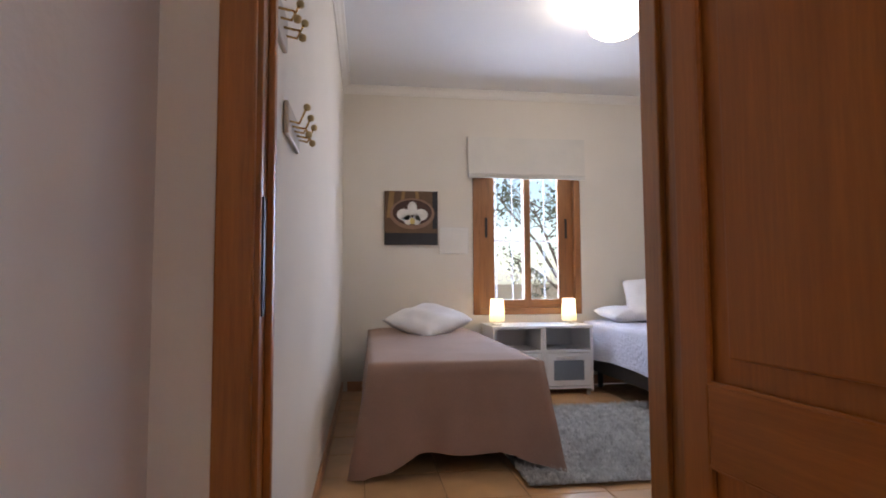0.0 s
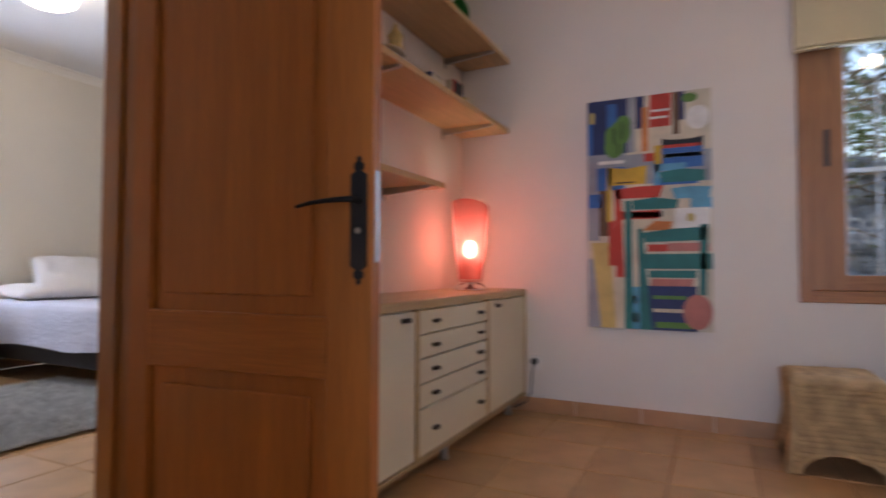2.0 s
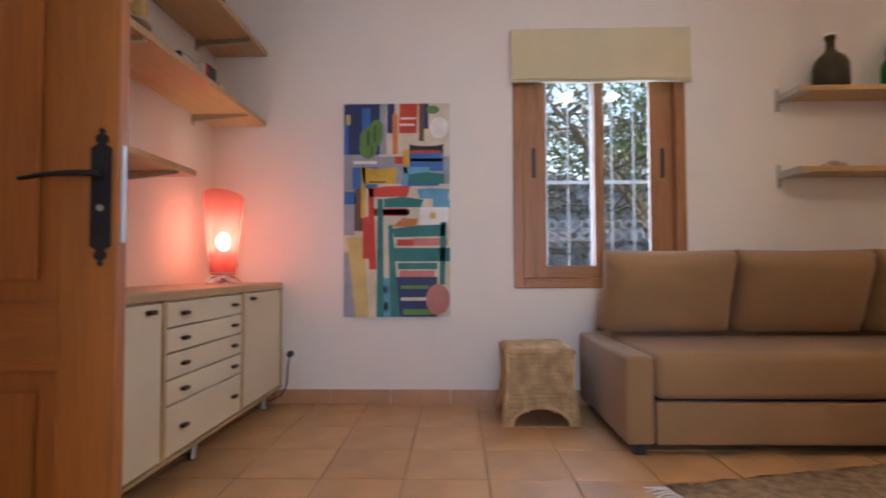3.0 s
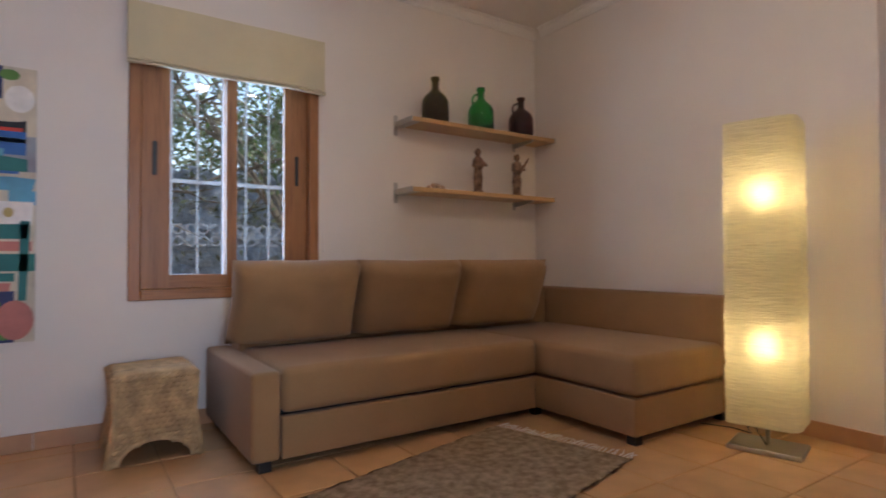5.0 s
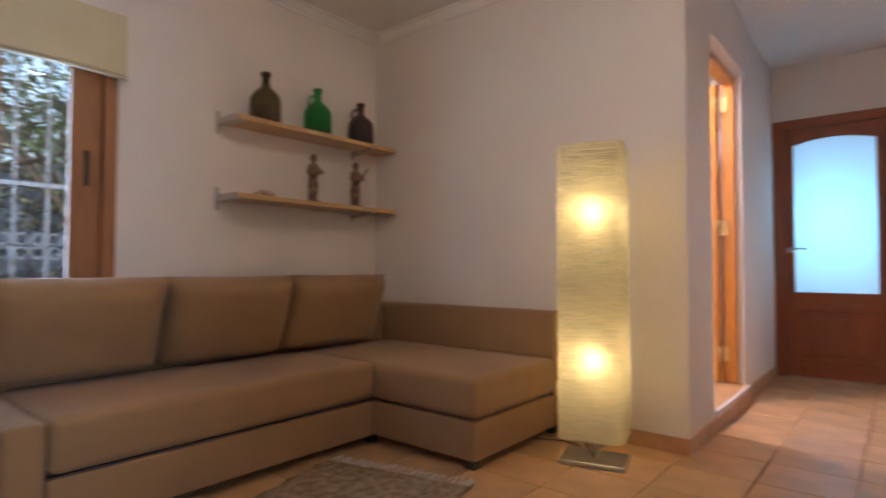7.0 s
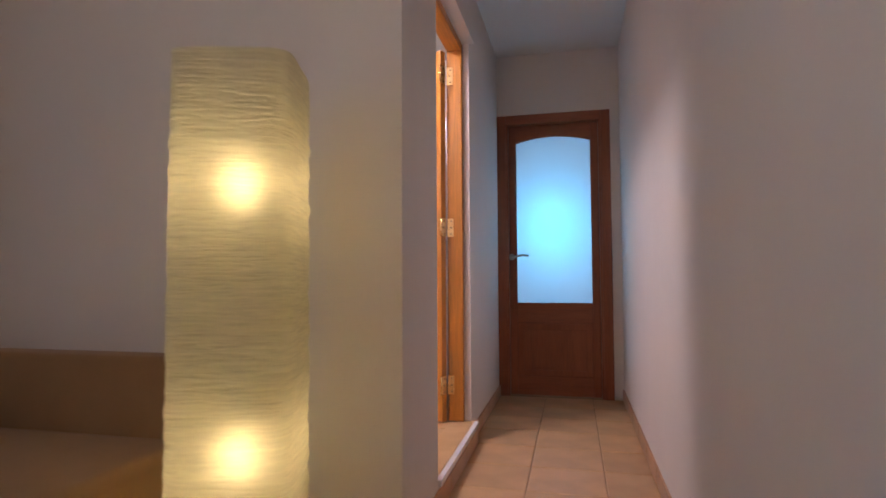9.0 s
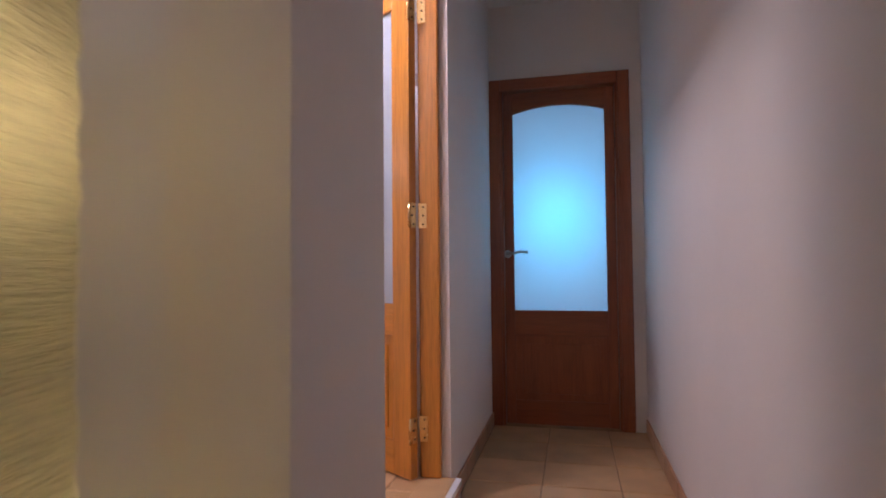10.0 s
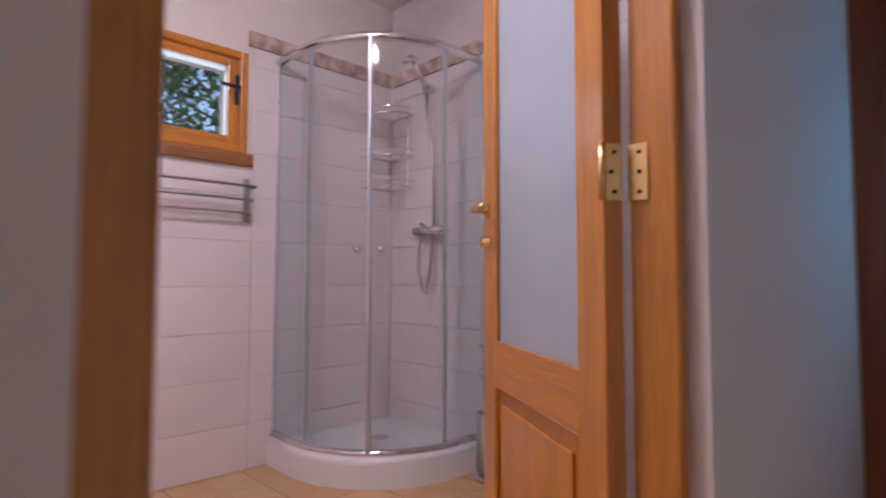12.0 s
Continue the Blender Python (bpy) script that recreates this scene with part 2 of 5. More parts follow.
TILE_GROUT = mat("pale_grout", (0.60, 0.55, 0.53), 0.9, var=0.1)
BAND = mat("marbled_band_tile", (0.48, 0.30, 0.22), 0.25, var=0.5, scale=14, col2=(0.72, 0.58, 0.50))
DOORWOOD = wood("door_oak", (0.43, 0.138, 0.020), "z", 0.50, 0.80, 0.05)
DOORWOOD_X = wood("door_oak_rail", (0.43, 0.138, 0.020), "x", 0.50, 0.80, 0.05)
FRAMEWOOD = wood("door_frame_pine", (0.37, 0.135, 0.024), "z", 0.36, 0.55)
FRAMEWOOD_X = wood("door_frame_pine_rail", (0.37, 0.135, 0.024), "x", 0.36, 0.55)
BATHWOOD = wood("bath_door_pine", (0.55, 0.215, 0.030), "z", 0.30, 0.6, 0.3)
BATHWOOD_X = wood("bath_door_pine_rail", (0.55, 0.215, 0.030), "x", 0.30, 0.6, 0.3)
DARKDOOR = wood("stained_door", (0.29, 0.078, 0.026), "z", 0.42, 0.6)
DARKDOOR_X = wood("stained_door_rail", (0.29, 0.078, 0.026), "x", 0.42, 0.6)
WINWOOD = wood("window_wood", (0.33, 0.135, 0.045), "z", 0.45, 0.45)
WINWOOD_X = wood("window_wood_rail", (0.33, 0.135, 0.045), "x", 0.45, 0.45)
WINWOOD_Y = wood("window_wood_rail_east", (0.33, 0.135, 0.045), "y", 0.45, 0.45)
BIRCH_X = wood("shelf_veneer", (0.56, 0.34, 0.15), "x", 0.40, 0.8)
BIRCH_Y = wood("shelf_veneer_east", (0.56, 0.34, 0.15), "y", 0.40, 0.8)
BLACK_IRON = mat("black_iron", (0.018, 0.017, 0.018), 0.55, 0.4, fine=120, bump=0.35)
STEEL = mat("brushed_steel", (0.50, 0.48, 0.45), 0.32, 1.0, var=0.06, fine=150, bump=0.05)
CHROME = mat("chrome", (0.82, 0.82, 0.84), 0.07, 1.0, var=0.02, bump=0)
BRASS = mat("brass", (0.72, 0.50, 0.22), 0.25, 1.0, var=0.1, bump=0.03)
SOFA = cloth("sofa_cloth", (0.335, 0.194, 0.088), 420, var=0.06, bump=0.3)
BLIND = cloth("blind_cloth", (0.66, 0.58, 0.38), 500, var=0.04, bump=0.2)
BLIND_W = cloth("blind_cloth_white", (0.76, 0.73, 0.66), 500, var=0.04, bump=0.2)
SPREAD = cloth("bedspread_cloth", (0.34, 0.215, 0.165), 320, var=0.07, bump=0.35)
QUILT = mat("seersucker_quilt", (0.60, 0.60, 0.68), 0.9, var=0.06, scale=6, fine=38, bump=0.9, dist=0.012)
LINEN = cloth("white_linen", (0.80, 0.78, 0.78), 300, var=0.04, bump=0.25)
PILE = mat("rug_pile", (0.52, 0.52, 0.50), 0.95, var=0.3, scale=22, fine=90, bump=0.8, dist=0.01)
RAG = mat("rag_rug", (0.52, 0.36, 0.21), 0.95, var=0.35, scale=26, fine=70, bump=0.9, dist=0.006, col2=(0.70, 0.54, 0.36))
KNOB = mat("dark_bronze", (0.05, 0.035, 0.025), 0.4, 0.8)
CREAM = mat("cream_lacquer", (0.74, 0.68, 0.52), 0.35, var=0.03, scale=3, bump=0.04)
BEECH = wood("sideboard_top", (0.50, 0.36, 0.18), "x", 0.4, 0.85)
WHITE_LAC = mat("white_lacquer", (0.80, 0.80, 0.80), 0.30, var=0.02, bump=0.03)
DARK_INSET = mat("grey_glass_panel", (0.16, 0.19, 0.22), 0.25, var=0.05, bump=0)
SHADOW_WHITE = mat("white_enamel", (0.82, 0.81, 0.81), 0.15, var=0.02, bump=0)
PLASTIC = mat("white_plastic", (0.78, 0.76, 0.72), 0.4, var=0.02, bump=0.02)
BLACK = mat("black_plastic", (0.02, 0.02, 0.02), 0.4, bump=0.05)
WICKER = mat("water_hyacinth", (0.52, 0.35, 0.18), 0.85, var=0.3, scale=18, fine=60, bump=0.6, dist=0.004)
PANE = pane_mat("window_glass")
SHOWER_GLASS = pane_mat("shower_glass", (0.97, 0.985, 0.98))
ALU = mat("satin_aluminium", (0.62, 0.62, 0.64), 0.30, 0.55, var=0.03, bump=0)
STONE = mat("field_stone", (0.28, 0.33, 0.39), 0.9, var=0.35, scale=6, fine=30, bump=0.8, dist=0.02, piece=0.25)
SOIL = mat("dry_soil", (0.22, 0.17, 0.11), 0.95, var=0.4, scale=3, fine=20, bump=0.8, dist=0.03)
BARK = mat("bark", (0.14, 0.11, 0.08), 0.9, var=0.4, scale=9, fine=40, bump=0.8, dist=0.01)
IRON_WHITE = mat("white_iron", (0.34, 0.37, 0.40), 0.5, var=0.06, bump=0.1)


def leaf_mat(name, col):
    m, n, l, b = nodes_of(name)
    geo = n.new("ShaderNodeNewGeometry")
    c = ramp(n, l, geo.outputs["Random Per Island"], [(0.0, mul(col, 0.5)), (0.6, col), (1.0, mul(col, 1.7))])
    l.new(c, b.inputs["Base Color"])
    b.inputs["Roughness"].default_value = 0.5
    tr, mix = n.new("ShaderNodeBsdfTranslucent"), n.new("ShaderNodeMixShader")
    l.new(c, tr.inputs[0])
    mix.inputs[0].default_value = 0.35
    l.new(b.outputs[0], mix.inputs[1]), l.new(tr.outputs[0], mix.inputs[2])
    l.new(mix.outputs[0], n["Material Output"].inputs[0])
    return m


LEAF = leaf_mat("tree_leaf", (0.075, 0.12, 0.035))
LEAF_GREY = leaf_mat("olive_leaf", (0.10, 0.125, 0.075))
PAPER = shade_mat("rice_paper", (0.78, 0.73, 0.54), (0.90, 0.82, 0.56), bump=1.0, dist=0.016, mixed=0.5, haze=0.15)
REDGLASS = shade_mat("red_glass", (0.50, 0.08, 0.06), (0.80, 0.24, 0.20), (2, 2, 2), 0.1, 0.002, 0.45, 0.9, (0.97, 0.42, 0.37))
LAMPCLOTH = shade_mat("white_lamp_shade", (0.8, 0.76, 0.66), (0.95, 0.86, 0.66), (5, 5, 5), 0.05, 0.001)
FROST = shade_mat("frosted_glass", (0.45, 0.50, 0.55), (0.85, 0.95, 1.0), (1, 1, 1), 0.02, 0.001, 0.75, 0.97)
FROST_PALE = mat("frosted_pane", (0.40, 0.45, 0.50), 0.35, var=0.06, scale=2, fine=90, bump=0.1)
GLOBE = glow("opal_globe", (1.0, 0.92, 0.80), 15.0)
BULB = glow("lit_bulb", (1.0, 0.78, 0.45), 25.0)
RED_BULB = glow("lit_bulb_bright", (1.0, 0.84, 0.74), 28.0)

# ---- structure ----
H = 2.56
# outer east wall with the living-room and bathroom windows
slab("wall_east", "x", 3.39, 0.27, -5.71, 1.35, 0, H, [(-1.465, -0.53, 0.66, 1.95), (-4.715, -4.105, 1.56, 1.99)], PLASTER, "white plastered wall with a window opening")
# wall between living room and bedroom, with the bedroom doorway
DX0, DX1, DY = 0.555, 1.295, 1.20
slab("wall_north", "y", DY, 0.14, 0.22, 3.39, 0, H, [(DX0 - 0.03, DX1 + 0.03, 0, 2.07)], PLASTER, "white plastered wall with a doorway to the bedroom")
# short wall beside the doorway and the wall that runs on into the corridor
slab("wall_west_stub", "x", 0.22, 0.17, 0.25, 1.20, 0, H, [], PLASTER, "white plastered wall end beside the bedroom door")
slab("wall_west", "x", 0.22, 0.17, -5.90, -0.86, 0, H, [], PLASTER, "white plastered wall running into the corridor")
slab("wall_south", "y", -3.32, 0.12, 1.240, 3.39, 0, H, [], PLASTER, "white plastered wall behind the corner sofa")
BY0, BY1, BZ = -4.575, -3.690, 0.11
slab("wall_corridor_south", "x", 1.280, 0.105, -5.76, BY0, 0, H, [], PLASTER, "white plastered corridor wall beside the glazed door")
slab("wall_corridor", "x", 1.250, 0.135, BY0, -3.32, 0, H, [(BY0, BY1, 0.085, 2.185)], PLASTER, "white plastered corridor wall with the bathroom doorway")
slab("wall_corridor_end", "y", -5.90, 0.14, 0.39, 1.280, 0, H, [(0.515, 1.225, 0, 2.06)], PLASTER, "white plastered wall with a glazed door at the corridor's end")
# unseen hall behind the camera, added to close the room
slab("wall_hall_west", "x", -1.80, 0.15, -1.01, 0.40, 0, H, [(-0.7, 0.15, 0.9, 2.2)], PLASTER, "plain white wall of the unseen hall with an added window opening")
slab("wall_hall_north", "y", 0.25, 0.15, -1.65, 0.22, 0, H, [], PLASTER, "plain white hall wall")
slab("wall_hall_south", "y", -1.01, 0.15, -1.65, 0.22, 0, H, [], PLASTER, "plain white hall wall")
# bedroom
slab("wall_bedroom_west", "x", 0.40, 0.130, 1.34, 4.84, 0, H, [], PLASTER_BED, "white plastered bedroom wall with coat hooks")
slab("wall_bedroom_north", "y", 4.84, 0.26, 0.40, 4.15, 0, H, [(1.635, 2.515, 0.62, 1.95)], PLASTER_BED, "cream plastered bedroom wall with a window opening")
slab("wall_bedroom_east", "x", 4.00, 0.15, 1.34, 4.84, 0, H, [], PLASTER_BED, "plain cream bedroom wall")
slab("wall_bedroom_south", "y", 1.20, 0.14, 3.66, 4.15, 0, H, [], PLASTER_BED, "plain cream bedroom wall")
# bathroom and the room behind the corridor
slab("wall_bath_south", "y", -5.70, 0.11, 1.385, 3.39, 0, H, [], TILE_GROUT, "bathroom wall behind the shower")
slab("wall_back_room", "y", -7.0, 0.12, 0.0, 1.8, 0, H, [(0.3, 1.4, 0.8, 1.9)], PLASTER, "plain wall of the room behind the glazed door")
slab("wall_back_room_west", "x", -0.1, 0.1, -7.0, -5.9, 0, H, [], PLASTER, "plain wall of the room behind the glazed door")
slab("wall_back_room_east", "x", 1.8, 0.1, -7.0, -5.9, 0, H, [], PLASTER, "plain wall of the room behind the glazed door")
slab("wall_back_room_north", "y", -5.90, 0.1, 1.280, 1.9, 0, H, [], PLASTER, "plain wall of the room behind the glazed door")


def sheet(name, x0, x1, y0, y1, z0, z1, material, label, category):
    return tagged(part(name, box(x0, x1, y0, y1, z0, z1), material), label, category, kind="structure")


sheet("ceiling_living", -1.65, 3.39, -5.9, 1.2, H, H + 0.12, CEIL, "warm white painted ceiling of living room and corridor", "ceiling")
sheet("ceiling_bedroom", 0.53, 4.0, 1.34, 4.84, 2.49, 2.60, CEIL_BED, "white painted bedroom ceiling", "ceiling")
sheet("ceiling_back_room", -0.1, 1.9, -7.0, -5.9, H, H + 0.1, CEIL, "white ceiling of the room behind the glazed door", "ceiling")
floor = sheet("floor_living", -1.65, 3.39, -5.9, 1.34, -0.10, -0.006, GROUT, "terracotta tiled floor with dark joints", "floor")
floor_bed = sheet("floor_bedroom", 0.53, 4.0, 1.34, 4.84, -0.10, -0.006, GROUT, "terracotta tiled bedroom floor", "floor")
floor_bath = sheet("floor_bathroom", 1.385, 3.39, -5.59, -3.32, -0.10, BZ - 0.005, GROUT, "orange tiled bathroom floor, one step up", "floor")
sheet("floor_back_room", -0.1, 1.9, -7.0, -5.9, -0.1, 0, GROUT, "tiled floor of the room behind the glazed door", "floor")


def cornice(name, run, p, q, a, z, label):
    """A stepped plaster moulding along a wall; a: way into the room."""
    prof = [(0, -0.062), (0.009, -0.062), (0.014, -0.048), (0.026, -0.036), (0.040, -0.016), (0.055, -0.009), (0.058, 0), (0, 0)]
    bm, ends = bmesh.new(), []
    for s in (p, q):
        ends.append([bm.verts.new((s, run + a * d, z + h) if name.endswith("x") else (run + a * d, s, z + h)) for d, h in prof])
    for i in range(len(prof)):
        j = (i + 1) % len(prof)
        bm.faces.new((ends[0][i], ends[0][j], ends[1][j], ends[1][i]))
    bm.faces.new(ends[0]), bm.faces.new(ends[1])
    return tagged(part("trim", bm, CEIL), label, "cornice", kind="structure")


cornice("y", 3.389, -3.2, 1.2, -1, H - 0.001, "white plaster cornice above the living-room window")
cornice("x", -3.199, 1.235, 3.31, 1, H - 0.001, "white plaster cornice above the sofa")
cornice("x", 1.199, 0.39, 3.31, -1, H - 0.001, "white plaster cornice above the wall shelves")
cornice("x", 4.839, 0.53, 4.0, -1, 2.489, "white plaster cornice above the bedroom window")
cornice("y", 0.531, 1.34, 4.76, 1, 2.489, "white plaster cornice above the coat hooks")


def baseboard(axis, face, a0, a1, z, out):
    root = tagged(new("baseboard"), "terracotta tile baseboard along the wall", "baseboard", kind="structure")
    n = max(1, round(abs(a1 - a0) / 0.33))
    w = (a1 - a0) / n
    me = None
    for i in range(n):
        lo, hi = a0 + i * w + 0.002, a0 + (i + 1) * w - 0.002
        if me is None:
            bm = box(0, 0.011 * out, 0, hi - lo, 0, 0.078, 0.002, 1) if axis == "x" else box(0, hi - lo, 0, 0.011 * out, 0, 0.078, 0.002, 1)
            ob = part("skirting_tile", bm, BASE, root)
            me = ob.data
        else:
            ob = new("skirting_tile", me)
            ob.parent = root
        ob.location = (face, lo, z) if axis == "x" else (lo, face, z)
    return root


baseboard("x", 3.39, -3.2, 1.2, 0, -1)
baseboard("y", -3.2, 1.235, 3.37, 0, 1)
baseboard("y", 1.2, 1.36, 3.37, 0, -1)
baseboard("x", 1.280, -5.76, -4.58, 0, -1)
baseboard("x", 1.250, -4.57, -3.2, 0, -1)
baseboard("x", 0.39, -5.76, -0.86, 0, 1)
baseboard("x", 0.53, 1.40, 4.83, 0, 1)
baseboard("y", 4.84, 0.57, 4.0, 0, -1)
baseboard("x", 0.39, 0.25, 1.19, 0, 1)


def tiles(root, x0, x1, y0, y1, px, py, ox, oy, z, material, rng):
    """Square floor tiles, one object each; whole tiles share a mesh."""
    whole = None
    i0, i1 = math.floor((x0 - ox) / px), math.ceil((x1 - ox) / px)
    j0, j1 = math.floor((y0 - oy) / py), math.ceil((y1 - oy) / py)
    for i in range(i0, i1):
        for j in range(j0, j1):
            a, b = max(x0, ox + i * px) + 0.0025, min(x1, ox + (i + 1) * px) - 0.0025
            c, d = max(y0, oy + j * py) + 0.0025, min(y1, oy + (j + 1) * py) - 0.0025
            if b - a < 0.02 or d - c < 0.02:
                continue
            full = abs(b - a - px + 0.005) < 1e-6 and abs(d - c - py + 0.005) < 1e-6
            if full and whole:
                ob = new("tile", whole)
                ob.parent = root
            else:
                ob = part("tile", box(-(b - a) / 2, (b - a) / 2, -(d - c) / 2, (d - c) / 2, -0.012, 0, 0.0025, 1), material, root)
                if full:
                    whole = ob.data
            ob.location = ((a + b) / 2, (c + d) / 2, z + rng.uniform(-0.0006, 0.0006))
            ob.rotation_euler = (rng.uniform(-0.0012, 0.0012), rng.uniform(-0.0012, 0.0012), 0)


# ---- doors and windows ----
def casing(root, w, h, depth, face, mat_v, mat_h, cw=0.07, proud=0.012, sides=(True, True)):
    """Lining and casing of a doorway in the thing's own frame: x across from 0 to w, y through the wall from 0 (near face) to depth, z up."""
    for x, on in ((-0.03, sides[0]), (w, sides[1])):
        part("jamb", box(x, x + 0.03, 0.001, depth - 0.001, 0, h + 0.03, 0.002, 1), mat_v, root)
    part("head_jamb", box(0, w, 0.001, depth - 0.001, h, h + 0.03), mat_h, root)
    for y0, y1 in ((-proud, 0.0), (depth, depth + proud)):
        if sides[0] and y0 < 0:
            part("casing", box(-cw, -0.008, y0, y1, 0, h + cw, 0.005, 2), mat_v, root)
        if sides[1]:
            part("casing", box(w + 0.008, w + cw, y0, y1, 0, h + cw, 0.005, 2), mat_v, root)
        part("head_casing", box(-0.008 if y0 < 0 else 0.0, w + 0.008, y0, y1, h + 0.008, h + cw, 0.005, 2), mat_h, root)


def panel(root, x0, x1, z0, z1, t, mat_v, parent_name="panel", field=0.045):
    """A recessed panel with a raised field on both faces, in a leaf of thickness t (y from 0 to t)."""
    bm = box(x0 - 0.004, x1 + 0.004, t * 0.36, t * 0.64, z0 - 0.004, z1 + 0.004)
    for y0, y1 in ((t * 0.12, t * 0.36), (t * 0.64, t * 0.88)):
        box(x0 + field, x1 - field, y0, y1, z0 + field, z1 - field, 0.007, 2, bm)
    return part(parent_name, bm, mat_v, root)


def mould(root, x0, x1, z0, z1, t, material):
    """A thin bead round a panel's edge on both faces."""
    for y in (t * 0.14, t * 0.86):
        bm = tube([(x0, y, z0), (x0, y, z1), (x1, y, z1), (x1, y, z0), (x0, y, z0)], 0.006, 6)
        part("moulding", bm, material, root)


def rings_of(pts, y0, y1):
    """A flat plate cut to an outline in x and z."""
    bm = bmesh.new()
    a = [bm.verts.new((x, y0, z)) for x, z in pts]
    b = [bm.verts.new((x, y1, z)) for x, z in pts]
    bm.faces.new(a), bm.faces.new(b)
    for i in range(len(pts)):
        j = (i + 1) % len(pts)
        bm.faces.new((a[i], a[j], b[j], b[i]))
    return bm


def iron_plate(root, xc, z0, z1, y0, y1, flip, lever_z):
    half = [(0.0, 0.0), (0.006, 0.006), (0.004, 0.012), (0.012, 0.018), (0.012, 0.028), (0.007, 0.033), (0.020, 0.042), (0.020, 0.12)]
    h = z1 - z0
    right = [(x, z) for x, z in half] + [(x, h - z) for x, z in reversed(half[:-1])]
    outline = [(xc + x, z0 + z) for x, z in right] + [(xc - x, z0 + z) for x, z in reversed(right[1:-1])]
    plate = part("handle_plate", rings_of(outline, y0, y1), BLACK_IRON, root, "black wrought-iron handle plate")
    yo = y0 if abs(y0) > abs(y1) or y0 < 0 else y1
    out = -1 if y0 < 0 else 1
    yy = y0 + out * 0.035 if out < 0 else y1 + 0.035
    part("lever", tube([(xc, yo, lever_z), (xc, yy, lever_z), (xc + flip * 0.02, yy, lever_z), (xc + flip * 0.06, yy, lever_z - 0.001), (xc + flip * 0.10, yy, lever_z - 0.005), (xc + flip * 0.135, yy, lever_z - 0.012)], 0.0085, 8, r_end=0.004), BLACK_IRON, plate, "black iron lever", True)
    part("keyhole", tube([(xc, y0 + out * 0.001 if out < 0 else y1, z0 + h * 0.42), (xc, (y0 - 0.003) if out < 0 else y1 + 0.003, z0 + h * 0.42)], 0.007, 10), STEEL, plate)


def hinge(root, x, y, z, material, h=0.09):
    hg = part("hinge", tube([(x, y, z - h / 2), (x, y, z + h / 2)], 0.007, 8), material, root, "brass butt hinge", True)
    return hg


# bedroom doorway and its open leaf
d1 = thing("door_1", "orange-brown pine door frame of the bedroom doorway", "door frame", (DX0, DY, 0), kind="structure")
casing(d1, DX1 - DX0, 2.04, 0.14, 0, FRAMEWOOD, FRAMEWOOD_X)
part("strike_plate", box(0.0, 0.003, 0.012, 0.034, 0.80, 1.0, 0.001, 1), BLACK_IRON, d1, "black iron strike plate")
part("stop", box(0.0, 0.012, 0.05, 0.075, 0, 2.04, 0.002, 1), FRAMEWOOD, d1)
part("stop", box(DX1 - DX0 - 0.012, DX1 - DX0, 0.05, 0.075, 0, 2.04, 0.002, 1), FRAMEWOOD, d1)

LW, LT, LH = 0.70, 0.038, 2.025
LEAF_TURN = math.degrees(math.atan2(-0.995, 0.100))
leaf = thing("bedroom_door", "orange-brown oak panel door standing open into the living room", "door", (DX1 - 0.018, DY - 0.014, 0.008), LEAF_TURN)
st, SH = 0.112, 0.066


def leaf_frame(root, w, h, t, rails, mv, mh, st, st0=None):
    st0 = st0 or st
    for x0, x1 in ((0, st0), (w - st, w)):
        part("stile", box(x0, x1, 0, t, 0, h, 0.003, 2), mv, root)
    for z0, z1 in rails:
        part("rail", box(st0, w - st, 0.0004, t - 0.0004, z0, z1, 0.003, 2), mh, root)


leaf_frame(leaf, LW, LH, LT, [(0, 0.14), (0.545, 0.678), (LH - 0.115, LH)], DOORWOOD, DOORWOOD_X, st, SH)
panel(leaf, SH, LW - st, 0.14, 0.545, LT, DOORWOOD)
panel(leaf, SH, LW - st, 0.678, LH - 0.115, LT, DOORWOOD)
mould(leaf, SH, LW - st, 0.14, 0.545, LT, DOORWOOD_X)
mould(leaf, SH, LW - st, 0.678, LH - 0.115, LT, DOORWOOD_X)
iron_plate(leaf, LW - 0.033, 0.75, 1.032, -0.004, 0.0, -1, 0.933)
iron_plate(leaf, LW - 0.033, 0.75, 1.032, LT, LT + 0.004, -1, 0.933)
part("latch", box(LW, LW + 0.002, LT * 0.25, LT * 0.75, 0.80, 1.0), STEEL, leaf)
for z in (0.25, 1.0, 1.78):
    hinge(leaf, -0.006, LT * 0.9, z, BRASS)

# glazed door at the end of the corridor
d2 = thing("door_2", "dark stained wood frame of the corridor's end door", "door frame", (0.515, -5.76, 0), 0, kind="structure")
E2W = 0.71
for x0 in (-0.058, E2W - 0.010):
    part("casing", box(x0, x0 + 0.068, 0, 0.014, 0, 2.10, 0.005, 2), DARKDOOR, d2)
part("head_casing", box(0.0102, E2W - 0.0102, 0, 0.014, 2.03, 2.10, 0.005, 2), DARKDOOR_X, d2)
for x0 in (0.0, E2W - 0.025):
    part("jamb", box(x0, x0 + 0.025, -0.14, -0.001, 0, 2.055, 0.002, 1), DARKDOOR, d2)
part("head_jamb", box(0.025, E2W - 0.025, -0.14, -0.001, 2.03, 2.055), DARKDOOR_X, d2)
gd = thing("glazed_door", "dark stained wooden door with an arched frosted pane, closed", "door", (0.541, -5.845, 0.002))
GW, GH, GT = 0.658, 2.026, 0.038
PX0, PX1, PZ0, PZS, PZT = 0.055, GW - 0.055, 0.685, 1.895, 1.937


def arch(z_side, z_top, x0, x1, n=16):
    return [(x0 + (x1 - x0) * i / n, z_side + (z_top - z_side) * (1 - (2 * i / n - 1) ** 2)) for i in range(n + 1)]


